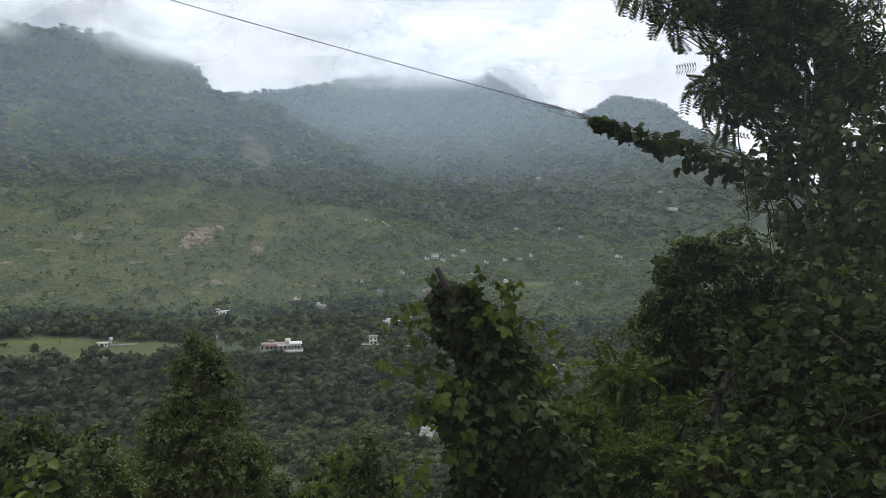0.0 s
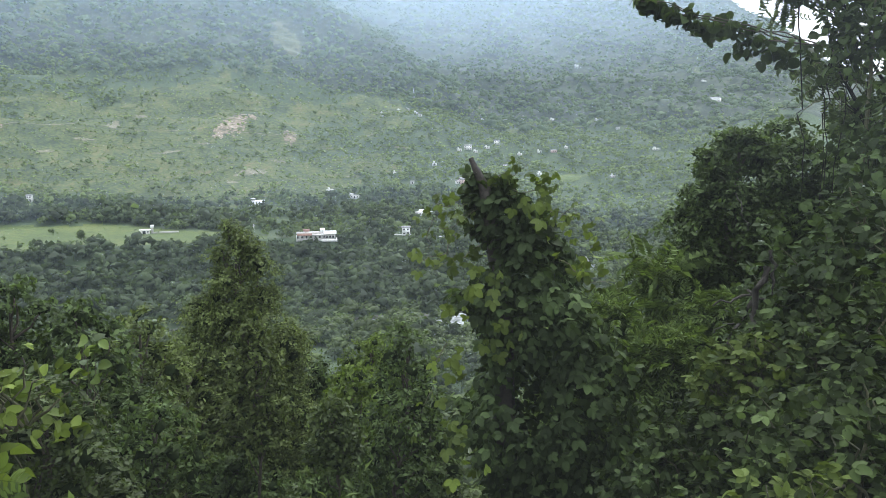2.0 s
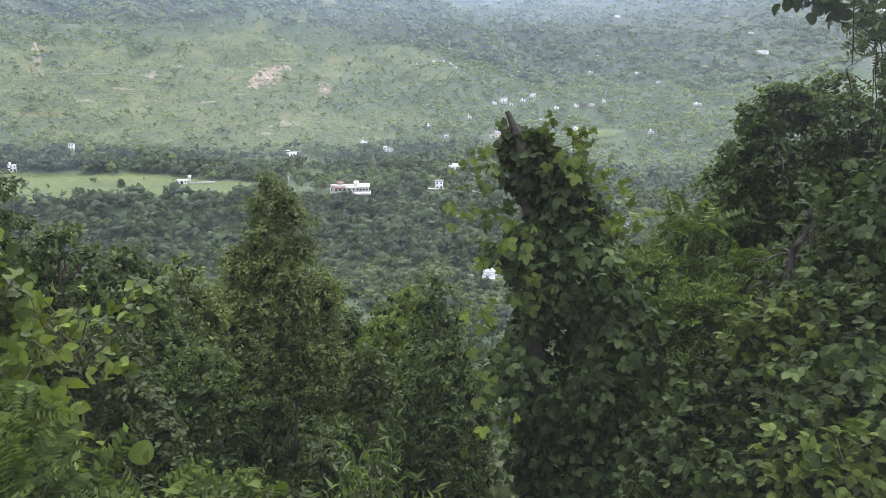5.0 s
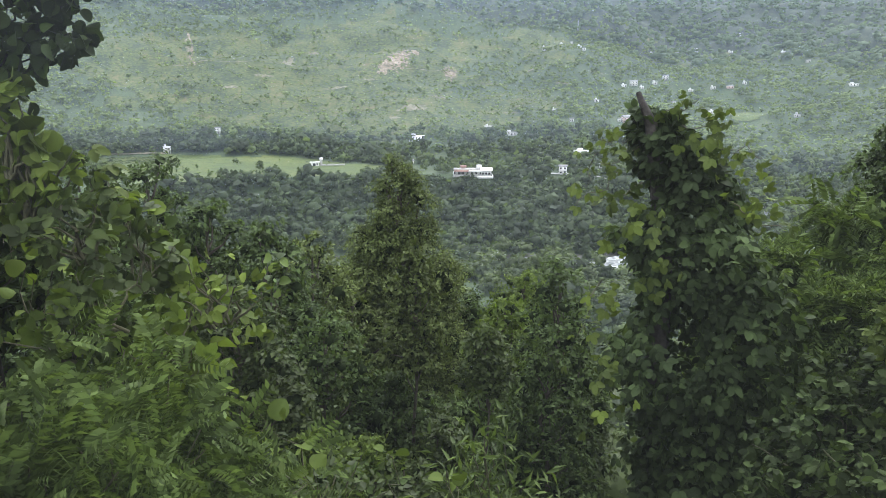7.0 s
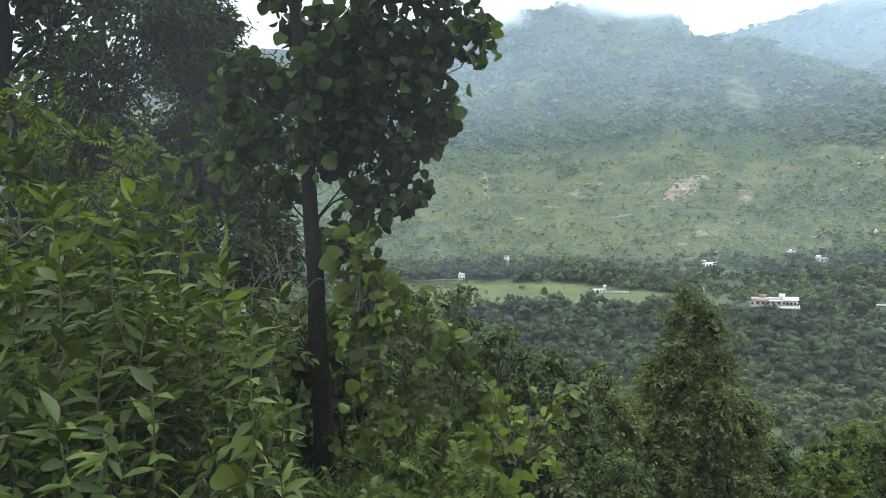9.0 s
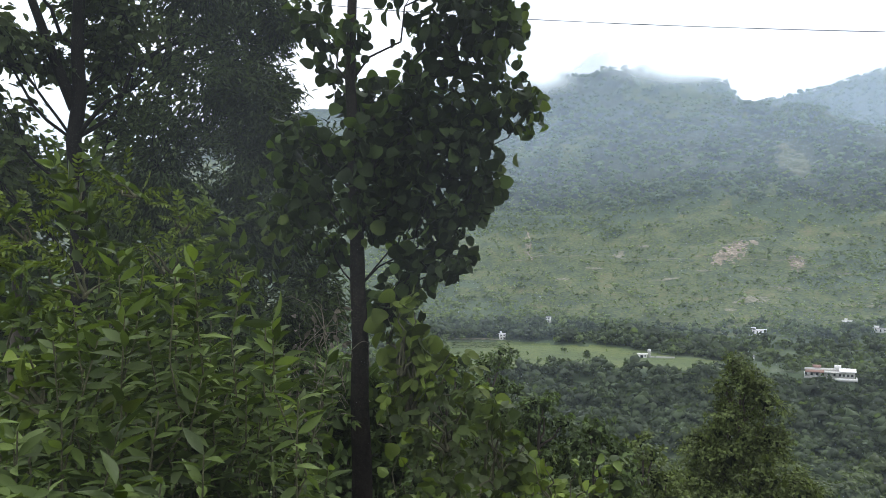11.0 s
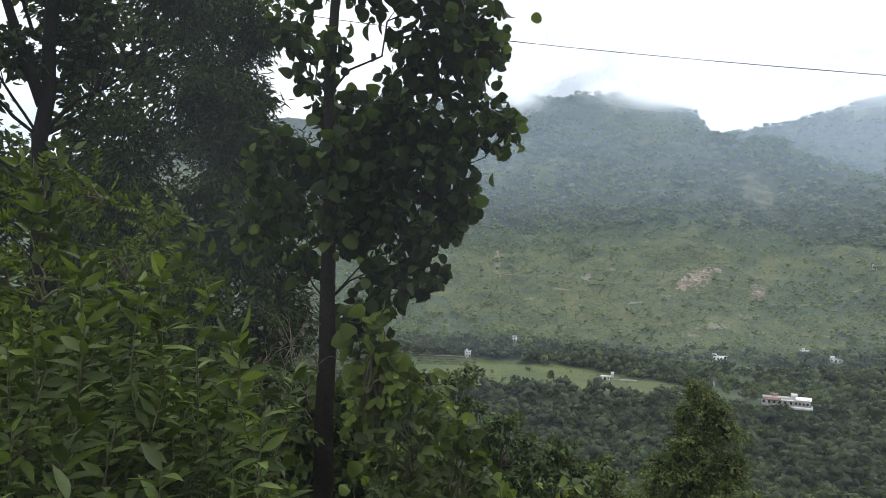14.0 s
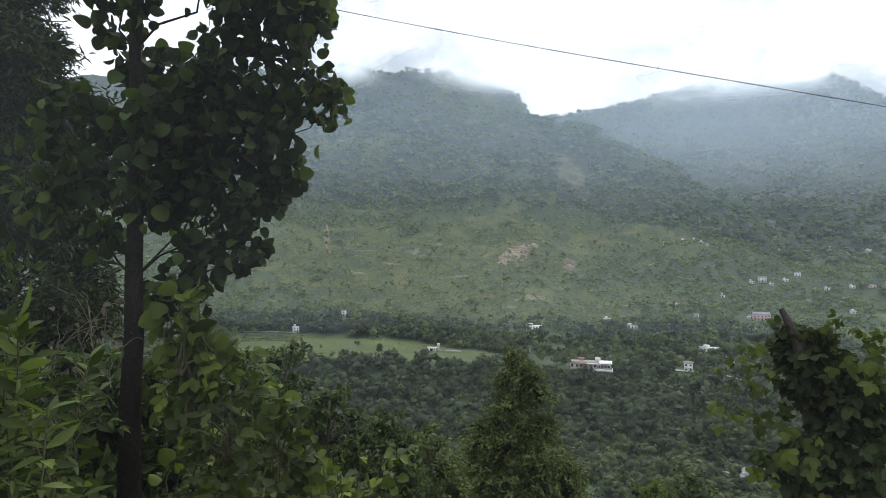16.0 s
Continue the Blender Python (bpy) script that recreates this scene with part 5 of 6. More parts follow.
foot = ground_at(spot(-47, 0, 9.5))
tree("weeping_tree", "dense dark tree with small drooping leaves", [foot, spot(-47, 0, 9.5), spot(-46.5, 14, 9.5), spot(-46, 24, 9.5)], 0.13,
     [mass(-49, 16, 9, 1.1, 0.8, 0.9), mass(-47.5, 19, 9, 0.7, 0.8, 0.9), mass(-46, 11, 8.8, 1.0, 0.8, 0.9, 1.3), mass(-45, 14.5, 8.8, 0.5, 0.6, 0.7), mass(-48, 5, 8.8, 1.2, 0.8, 0.9, 1.2), mass(-44, 5, 8.8, 0.7, 0.7, 0.8), mass(-46, -2, 8.5, 1.5, 0.8, 0.9),
      mass(-53, 10, 9, 1.0, 1.1, 0.8, 1.3), mass(-41, 9, 9, 0.5, 0.9, 0.6), mass(-40.5, 0, 8.6, 0.6, 0.9, 0.6), mass(-52, 0, 8.8, 1.2, 0.9, 0.8), mass(-50, 24, 9, 1.0, 0.8, 0.8), mass(-43.8, 21.5, 9, 0.45, 0.5, 0.5, 0.7), mass(-43.6, 16.5, 9, 0.25, 0.4, 0.4, 0.3)],
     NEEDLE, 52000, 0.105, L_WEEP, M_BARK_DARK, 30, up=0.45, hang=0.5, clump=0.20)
foot = ground_at(spot(-62, 0, 14))
tree("round_tree", "rounded green tree behind the tall trunks", [foot, spot(-62, 0, 14), spot(-62, 8, 14)], 0.13,
     [mass(-65, 6.8, 13.5, 1.4, 0.9, 1.1), mass(-60, 7.0, 13.5, 1.2, 0.9, 1.1), mass(-62.5, 9.5, 13.5, 0.9, 0.6, 0.9), mass(-57, 8, 13.5, 1.0, 0.9, 1.1), mass(-63, 4, 13.5, 1.5, 0.9, 1.1), mass(-55, 4, 13, 1.3, 0.9, 1.1), mass(-51, 2, 13, 1.4, 1.2, 1.2)], DIAMOND, 12000, 0.13, L_SMALL, M_BARK, 24)

# saplings with feathered leaves
for az, el, d in ((-55, 10.6, 5.5), (-52, 8.0, 5.5), (-58.9, 9.2, 5.6), (-62.4, 6.8, 5.4), (-47.9, 4.3, 5.4), (-53, 5.2, 5.0), (-66, 5.0, 5.2), (-59, 3.5, 4.8)):
    top = spot(az, el, d)
    foot = ground_at(top)
    bush("feather_leaf_sapling", "green sapling with long feathered leaves, bright at the tip", foot, (0.75, 0.75, (top.z - foot.z) * 0.82), WALNUT, 190, 0.34, L_LANCE, 10, 0.8, 0.35, "saplings on the bank")
    bush("sapling_tip", "bright young feathered leaves at a sapling's tip", top - Vector((0, 0, 0.3)), (0.22, 0.22, 0.26), BROAD_FEATHER, 20, 0.17, L_BRIGHT, 4, 0.6, 0.1, "sapling tips")


# narrow-leaved shrubs close by
def narrow_shrub(az, el, d, stems=5, singles=0, mat=None):
    """Upright stems, each with whorls of long narrow leaves up to its tip."""
    top = spot(az, el, d)
    foot = ground_at(top)
    ob = thing("narrow_leaf_shrub", foot, "upright green shrub with long narrow pointed leaves", "shrub", "shrubs on the bank")
    at, out = [], []
    for k in range(stems):
        tip = top + Vector((rng.normal() * 0.20, rng.normal() * 0.20, -abs(rng.normal()) * 0.32 if k else 0.0))
        line = bent(foot + Vector((rng.normal() * 0.12, rng.normal() * 0.12, 0)), tip, 8, 0.03)
        part("stem", tube(line, np.linspace(0.010, 0.003, 8), 5), M_STEM, ob)
        length = np.linalg.norm(line[-1] - line[0])
        n = int(min(length * 0.6, 0.85) / 0.020)
        t = 1 - np.arange(n) * 0.020 / max(length, 0.3) * (0.75 + 0.25 * rng.random(n))
        t = np.clip(t, 0.05, 1)
        w = t * 6.999
        i = w.astype(int)
        at.append(line[i] + (line[i + 1] - line[i]) * (w - i)[:, None])
        a = np.arange(n) * 2.4 + rng.random() * 6
        out.append(np.stack([np.cos(a), np.sin(a), 0.9 * np.clip((t - 0.75) * 4, -0.1, 1)], 1))
    at, out = np.concatenate(at), np.concatenate(out)
    if singles:
        order = rng.permutation(len(at))
        at, out = at[order], out[order]
        single_leaves(ob, [LANCE], at[:singles], out[:singles], 0.112, mat or L_LANCE, 0.22, 0.9, 0.12)
        at, out = at[singles:], out[singles:]
    tagged(part("foliage", leaf_sheaf(LANCE, at, out, 0.100, 0.36, 0.8, 0.2, 0.4), mat or L_LANCE, ob), kind="stuff")
    return ob


for i, (az, el, d) in enumerate(((-57.7, 3.6, 3.2), (-53, 3.0, 3.2), (-63, -0.3, 3.2), (-45.4, -1.4, 3.4), (-47.9, -4.4, 3.1), (-46.4, -4.4, 3.2), (-55.8, -6.3, 2.9), (-61, -2.8, 3.0), (-53.7, -9, 2.8), (-48.0, -10.2, 3.0), (-61.4, -8.4, 2.8), (-50.5, -6.5, 3.1),
                                 (-60, -11, 2.6), (-48.5, -16, 2.8), (-66, -12, 2.7), (-68, -3, 3.2), (-56.5, -17, 2.5), (-50, -19, 2.6), (-63, -19, 2.4))):
    narrow_shrub(az, el, d, 7, 40 if i < 12 else 0, L_LANCE_PALE if i % 3 == 1 else None)
for az, el, d in ((-46, -2.5, 5.6), (-48.5, -1.0, 5.0), (-46.5, -5, 5.0), (-53, -2, 4.6), (-60, -3, 4.4), (-66, -1, 4.6), (-48.5, -9, 4.2)):
    bush("leafy_bush", "dense green bush with small oval leaves", ground_at(spot(az, 0, d)), (0.6, 0.6, spot(az, el, d).z - ground_at(spot(az, 0, d)).z), OVATE, 1000, 0.075, L_SMALL, 14, group="bushes on the bank")

for az, el, d, n in ((-57, -8, 3.0, 16), (-44.5, -6, 3.9, 14), (-62, -3, 3.3, 12), (-42.4, -11, 4.8, 14), (-48, -16, 2.9, 12)):
    bush("broad_vine", "vine with a few broad yellow-green leaves", spot(az, el - 5, d), (0.16, 0.16, 0.26), HEART, n, 0.10, L_BRIGHT, 4, 0.3, 0.4, "vines over the bushes", singles=n)

# feathery and broad-leaved plants in the dip
for az, el, d in ((-39, -22, 4.0), (-31, -21, 4.0), (-27.5, -22.5, 4.0), (-33.5, -22, 3.6), (-30, -24.5, 3.7), (-25, -26, 3.9), (-37, -25, 3.3), (-22, -28, 4.2), (-33, -27, 3.4), (-27, -30, 3.6)):
    g = ground_at(spot(az, 0, d))
    bush("feathery_shrub", "low shrub with fine feathered leaves", g, (0.65, 0.65, max(spot(az, el, d).z - g.z, 0.4)), ARCHING, 290, 0.245, L_PINNATE, 14, 0.8, 0.45, "feathery shrubs")
for az, el, d, n in ((-32, -3, 5.1, 90), (-30, -6.5, 4.9, 130), (-26, -9.0, 5.1, 124), (-23, -12.5, 5.2, 120), (-20.5, -12.5, 5.0, 50), (-29, -12, 4.7, 124), (-31.8, -13.5, 4.7, 110), (-25, -17, 4.6, 110)):
    bush("broad_vine", "sprawling vine with broad yellow-green leaves", spot(az, el - 7, d), (0.36, 0.36, 0.55), TRIPLE, int(n * 0.62), 0.132, L_BRIGHT if n < 100 else L_YOUNG if n < 122 else L_MID, 9, 0.3, 0.4, "vines over the bushes", singles=40)

# leafy shoots with very large round leaves, reaching out over the thicket
def big_shoot(az, el, d, n, size, mat, reach=0.55):
    tip = np.array(spot(az, el, d))
    root = tip + [rng.normal() * 0.25, 0.35, -1.3]
    ob = thing("broad_leaf_shoot", root, "upright shoot with a few very large round yellow-green leaves", "shoot", "broad-leaved shoots on the bank")
    line = bent(root, tip, 8, 0.05, -0.08)
    part("stem", tube(line, np.linspace(0.008, 0.003, 8), 5), M_STEM, ob)
    w = 7 - rng.random(n) ** 1.5 * 4.2
    i = np.minimum(w.astype(int), 6)
    on = line[i] + (line[i + 1] - line[i]) * (w - i)[:, None]
    a = np.arange(n) * 2.4 + rng.random() * 6
    out = np.stack([np.cos(a), np.sin(a), rng.uniform(-0.2, 0.7, n)], 1)
    single_leaves(ob, [ROUND], on + out * size * 0.35, out, size, mat, 0.3, 0.5, 0.15, face=0.3)


for i, (az, el, d) in enumerate(((-25.8, -8.6, 8.5), (-24.6, -10.9, 8.5), (-27.2, -10.2, 7.5), (-20.7, -15.6, 9), (-17.1, -14.6, 10), (-16.2, -14.0, 10), (-22.3, -17.6, 8), (-25.0, -14.4, 7.5), (-19.3, -18.0, 9))):
    big_shoot(az, el, d, 6 + i % 3 * 2, 0.165 if d > 7 else 0.13, L_BRIGHT if i % 4 == 0 else L_LANCE)
for az, el, d in ((-23.5, -26.6, 4.5), (-18.1, -26.4, 4.6), (-17.2, -30.4, 4.3), (-13.5, -31.6, 4.4), (-6.8, -30.4, 4.8), (-1.2, -32.0, 4.6)):
    big_shoot(az, el, d, 4, 0.12, L_YOUNG)
for i, (az, el, d) in enumerate(((-35.2, -9.5, 5.6), (-31.5, -10.0, 5.2), (-29.5, -12.0, 5.0), (-34.2, -13.5, 5.5), (-27.0, -13.2, 5.2), (-31.0, -15.5, 4.9), (-41.0, -12.0, 5.0), (-25.0, -15.5, 5.2), (-28.5, -17.5, 4.7), (-33.0, -17.0, 4.8), (-43.0, -7.0, 4.8))):
    big_shoot(az, el, d, 7, 0.105, L_BRIGHT if i % 2 else L_YOUNG)

# dry twigs sprawling about the foot of the round-leaved tree
dry = thing("dry_twigs", ground_at(spot(-40, 0, 5.0)), "tangle of pale dry twigs and withered stems by the trunk", "twigs")
for _ in range(20):
    a0, e0 = rng.uniform(-43.5, -31), rng.uniform(-15, -3)
    a = spot(a0, e0, rng.uniform(5.45, 5.9))
    b = a + Vector((rng.normal() * 0.35, rng.normal() * 0.12, rng.uniform(-0.1, 0.4)))
    part("twig", tube(bent(a, b, 8, 0.022, -0.2), np.linspace(0.0045, 0.002, 8), 4), M_DRY, dry)
single_leaves(dry, [OVAL], np.array([spot(rng.uniform(-43, -33), rng.uniform(-14, -1), 5.5) for _ in range(26)]), rng.normal(size=(26, 3)), 0.075, M_DRY, 0.5, 0.2, 0.8, "dry_leaf")
# trees standing down the slope: degrees, degrees up, metres, half width, height of the crown, taper
DOWN = "trees down the slope"
leafy_tree("tapering_tree", "tall olive-green tree tapering to a narrow top", spot(-5.7, -5.4, 22), 2.8, 8.2, 0.105, L_CONE, 0.78, 0.75, levels=12)
leafy_tree("young_tree", "small green tree with a leafy head on thin bare stems", spot(2.06, -20.0, 9.0), 0.42, 1.0, 0.075, L_MID, 0.55, 1.2, levels=6, girth=0.35)
leafy_tree("slim_tree", "slim olive-green young tree with a bare lower trunk", spot(-4.5, -12.8, 10.5), 0.62, 2.1, 0.085, L_CONE, 0.8, 0.8, levels=9, girth=0.38)
for az, el, d, w, tall, taper, mat, what in (
        (-25.6, -5.2, 17, 1.7, 5.0, 0.35, L_SMALL, "dense dark green tree with a domed crown"), (-29.5, -4.9, 14, 1.6, 4.5, 0.3, L_SMALL, "dense dark green tree with a domed crown"),
        (-21.5, -8.0, 16, 1.5, 4.5, 0.4, L_SMALL, "dark green tree with a rounded crown"), (-17.2, -10.2, 14, 1.35, 4.0, 0.3, L_SMALL, "dense green tree with a domed crown"),
        (-13.2, -11.8, 18, 1.7, 5.0, 0.5, L_CONE, "olive-green tree with a tapering crown"), (-10.0, -14.0, 20, 1.9, 5.0, 0.4, L_CONE, "olive-green tree with a rounded crown"),
        (-1.0, -15.0, 24, 2.2, 5.5, 0.3, L_SMALL, "dark green tree with a spreading crown"), (8.2, -13.3, 11.5, 1.0, 4.0, 0.45, L_SMALL, "bushy dark green tree beside the vine column"),
        (5.2, -15.0, 23, 2.0, 5.0, 0.2, L_YOUNG, "yellow-green tree with a rounded crown"), (-19.8, -15.5, 9.5, 1.2, 3.2, 0.2, L_MID, "leafy green tree with a rounded crown"),
        (-12.5, -18.5, 10.5, 1.3, 3.2, 0.2, L_SMALL, "leafy green tree with a rounded crown"), (-6.5, -23, 11, 1.1, 3.0, 0.3, L_SMALL, "leafy green tree with a rounded crown"),
        (7.6, -20, 10, 0.8, 3.0, 0.3, L_SMALL, "leafy green tree with a rounded crown"), (-24.5, -14, 11, 1.4, 3.5, 0.2, L_MID, "leafy green tree with a rounded crown"),
        (-30, -11, 9.5, 1.2, 3.5, 0.2, L_SMALL, "dense green tree with a rounded crown"), (3.6, -17.5, 14, 1.2, 3.5, 0.2, L_YOUNG, "leafy green tree with a rounded crown"),
        (9, -21, 15, 1.5, 3.5, 0.2, L_MID, "leafy green tree with a rounded crown"), (29, -12, 15, 1.8, 4.5, 0.2, L_MID, "leafy green tree with a rounded crown"),
        (23.5, -13, 20, 2.2, 5.0, 0.2, L_MID, "leafy green tree with a rounded crown"), (33, -7, 17, 1.6, 5.0, 0.2, L_SMALL, "dark green tree with a rounded crown"),
        (-68, 4, 18, 2.2, 6.0, 0.1, L_SMALL, "dark green tree with a rounded crown"), (-61, 2.5, 20, 2.3, 6.0, 0.1, L_SMALL, "dark green tree with a rounded crown"),
        (-55, 3, 19, 2.2, 6.0, 0.1, L_SMALL, "dark green tree with a rounded crown"), (-49, 1, 18, 2.0, 6.0, 0.1, L_SMALL, "dark green tree with a rounded crown"),
        (-43.5, -2, 15, 1.8, 5.0, 0.1, L_SMALL, "dark green tree with a rounded crown"), (-37, -6, 13, 1.5, 4.0, 0.2, L_SMALL, "dark green tree with a rounded crown")):
    leafy_tree("slope_tree", what, spot(az, el, d), w, tall, 0.088 if d < 13 else 0.28 if az < -35 else 0.125, mat, taper, 0.48 if az > -35 else 0.3, group=DOWN)
leafy_tree("rounded_tree", "rounded leafy green tree with a yellow-green top beside the vines", spot(34.6, 2.1, 12.5), 1.45, 4.6, 0.09, L_SMALL, 0.0, 1.15, levels=9)
leafy_tree("rounded_tree", "rounded leafy green tree beside the vines", spot(37.8, 2.5, 13.2), 1.4, 4.8, 0.095, L_SMALL, 0.0, 1.1, levels=8)
for az, el, d, w, tall in ((25, -12.6, 9, 0.8, 1.8), (30.5, -14.5, 8, 0.8, 1.8), (34.0, -11.5, 9, 0.6, 1.8)):
    leafy_tree("feather_leaf_tree", "light open tree with feathered leaves", spot(az, el, d), w, tall, 0.27, L_PINNATE, 0.2, 0.12, M_STEM, DROOPY, "feather-leaved trees", levels=4)

for az, el, d, w, tall, mat in ((1.0, -25.5, 13, 1.2, 2.6, L_SMALL), (-2.5, -27.5, 10.5, 0.9, 1.8, L_MID), (4.6, -26.5, 10.5, 0.8, 2.0, L_SMALL), (-9.5, -29.0, 8.5, 0.8, 1.4, L_YOUNG), (-13.0, -28.0, 8.5, 0.8, 1.4, L_YOUNG), (-5.5, -31.0, 8.0, 0.7, 1.2, L_MID)):
    leafy_tree("thicket_bush", "rounded leafy bush in the dip below", spot(az, el, d), w, tall, 0.09, mat, 0.1, 0.8, group="bushes in the dip", category="bush", levels=4)

tree("feather_crowned_tree", "slender tree with a loose crown of long feathered leaves", [ground_at(spot(28.9, 0, 11)), spot(28.9, -17, 11), spot(28.7, -12.0, 11), spot(28.5, -9.6, 11)], 0.05,
     [mass(28.3, -8.6, 11, 0.30, 0.14, 0.3), mass(27.2, -9.8, 11, 0.28, 0.14, 0.3), mass(29.6, -9.6, 11, 0.28, 0.14, 0.3), mass(27.6, -12.6, 10.8, 0.4, 0.16, 0.3), mass(29.8, -13.2, 10.8, 0.4, 0.16, 0.3), mass(26.6, -14.2, 10.8, 0.4, 0.16, 0.3)],
     FEATHER, 130, 0.52, L_PINNATE, M_STEM, 5, up=0.9, hang=0.25, clump=0.4)
# undergrowth all down the near slope
UNDER = 104
ux, uy = sown(UNDER, -38, 48, 5.5, 30, 0.8)
for i in range(UNDER):
    az = math.degrees(math.atan2(ux[i], uy[i]))
    if abs(az - 17) < 9 and math.hypot(ux[i], uy[i]) < 8.5:
        continue
    s = rng.uniform(0.7, 1.5)
    kind = rng.integers(0, 4)
    bush("undergrowth_bush", "leafy green undergrowth bush on the slope", ground_at((ux[i], uy[i], 0)), (0.75 * s, 0.75 * s, 1.25 * s), (DIAMOND, DIAMOND, TRIPLE, NEEDLE)[kind], (620, 580, 150, 540)[kind], (0.104, 0.115, 0.18, 0.162)[kind],
         (L_MID, L_SMALL, L_VINE_DARK, L_LANCE)[kind], 12, group="undergrowth on the slope")

# ---- the dead stump smothered in vine ----
S_D = 6.5
stump_foot = ground_at(spot(17.5, 0, S_D + 0.3))
stump = thing("vine_covered_stump", stump_foot, "dead tree stump smothered by a broad-leaved vine", "stump")
spine = np.array([stump_foot, spot(17.0, -25, S_D + 0.2), spot(16.4, -10, S_D + 0.1), spot(15.2, -3.5, S_D), spot(14.0, -0.9, S_D)])
part("trunk", tube(np.concatenate([bent(spine[i], spine[i + 1], 4, 0.01)[:-1] for i in range(4)] + [spine[-1:]]), np.linspace(0.16, 0.022, 13), 9), M_DEADWOOD, stump, "bleached dead wood trunk")
at, out = [], []
for k in range(5200):
    f = rng.random() ** 0.75                       # 0 at the top
    el = -1.9 - 31.5 * f
    left = np.interp(-el, [1.7, 4.2, 7.1, 8.9, 11.3, 14.2, 16.9, 19.7, 23.4, 26.9, 31], [14.3, 13.9, 15.0, 15.6, 13.4, 14.0, 14.2, 13.0, 12.9, 14.6, 15.2])
    right = np.interp(-el, [2.1, 3.9, 5.1, 6.8, 8.6, 11.2, 13.7, 18.4, 21.8, 25.3, 31], [15.9, 17.6, 19.4, 21.4, 22.4, 23.9, 25.2, 26.8, 27.3, 27.3, 28.0])
    mid, half = (left + right) / 2, radians((right - left) / 2) * S_D
    a = rng.uniform(0, 2 * math.pi)
    lump = 1 + 0.33 * float(lattice(np.float64(a * 1.6 + 9), np.float64(el * 0.33), 5)) + 0.18 * float(lattice(np.float64(a * 3.1), np.float64(el * 0.8), 8))
    q = half * lump * (0.60 + 0.40 * rng.random() ** 0.6 if k % 4 else 0.25 + 0.4 * rng.random())
    c = spot(mid, el, S_D + 0.1)
    if math.hypot(mid + math.degrees(q * math.cos(a) / S_D) - 17.6, (el + 18.5) * 0.8) < 1.9 and math.sin(a) < 0.2:
        continue                                   # a dark hollow in the vine
    at.append((c.x + q * math.cos(a), c.y + q * 0.75 * math.sin(a), c.z))
    out.append((math.cos(a), math.sin(a), 0.0))
at, out = np.array(at), np.array(out)
# the leaves that face the road come first
order = np.argsort(at[:, 1] + rng.normal(size=len(at)) * 0.25)
at, out = at[order], out[order]
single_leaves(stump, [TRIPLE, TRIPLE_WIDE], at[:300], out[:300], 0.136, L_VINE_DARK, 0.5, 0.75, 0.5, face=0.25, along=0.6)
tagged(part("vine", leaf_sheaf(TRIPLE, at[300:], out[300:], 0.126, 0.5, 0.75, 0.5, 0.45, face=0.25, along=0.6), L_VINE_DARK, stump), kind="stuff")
for az, el, n in ((14.9, -10.7, 12), (13.9, -12.2, 8), (16.4, -14.6, 9), (13.2, -17.8, 8), (12.4, -22.8, 9), (19.0, -3.4, 12), (20.6, -4.6, 9), (22.4, -6.8, 8), (23.6, -9.4, 6), (12.6, -26.5, 8)):
    c = np.array(spot(az, el, S_D - 0.72 * np.interp(-el, [1, 12, 29], [0.2, 0.75, 1.1])))
    p = c + rng.normal(size=(n, 3)) * [0.11, 0.08, 0.10]
    single_leaves(stump, [TRIPLE, TRIPLE_WIDE], p, np.tile([0.0, -1.0, 0.0], (n, 1)), 0.108, L_BRIGHT if n % 2 == 0 and n < 11 else L_YOUNG_VINE, 0.4, 0.6, 0.8, "young_leaf", face=0.6, along=0.3)
runners = [bent(spot(a0, e0, S_D), spot(a1, e1, S_D - 0.1), 7, 0.08, 0.05) for a0, e0, a1, e1 in
           ((14.6, -5, 11.4, -6.6), (14.8, -8, 11.6, -9.6), (14, -4.5, 11.2, -4.6), (11.4, -4.7, 10.3, -8.5), (17, -3.4, 20.5, -2.9), (20, -5, 23.5, -5.8), (21, -9, 25.5, -11), (13, -7, 9.5, -10), (12, -16, 10, -21), (16, -2.5, 18.6, -1.4))]
for r in runners:
    part("runner", tube(r, np.linspace(0.007, 0.003, 7), 5), M_STEM, stump)
ra = np.concatenate([r[rng.integers(1, 7, 10)] + rng.normal(size=(10, 3)) * 0.055 for r in runners])
single_leaves(stump, [TRIPLE, TRIPLE_WIDE], ra, rng.normal(size=ra.shape) * 0.6, 0.105, L_YOUNG_VINE, 0.5, 0.3, 0.8, "young_leaf")

# ---- the wire, and the vine that climbs along it ----
wire = thing("overhead_wire", spot(38, 7.33, 11), "thin dark overhead wire with vine at one end", "wire")
WIRE_RISE = (-2.923e-06, -2.459e-03, -0.1997, 18.599)      # degrees up along degrees round
wire_line = [spot(-46 + 84 * t, np.polyval(WIRE_RISE, -46 + 84 * t), np.interp(t, [0, 1], [24, 11])) for t in np.linspace(0, 1, 80)]
part("cable", tube(wire_line, np.linspace(0.014, 0.0075, 80), 6), M_WIRE, wire)
A_D = 11.0
arm_line = np.array([spot(az, el, A_D) for az, el in ((41.5, 6.2), (39.6, 6.9), (37.7, 7.5), (36, 8.1), (34.2, 8.8), (32.2, 9.5), (30.2, 10.1), (28.8, 10.55), (27.4, 11.0), (26.1, 11.4), (24.8, 11.85), (23.4, 12.3), (22.0, 12.75))])
arm = thing("hanging_vine_arm", arm_line[0], "vine along the wire with round leaves and bare twisted tip", "vine")
turns = np.linspace(0, 1, 49)
core = np.stack([np.interp(turns * 12, np.arange(13), arm_line[:, k]) for k in range(3)], 1)
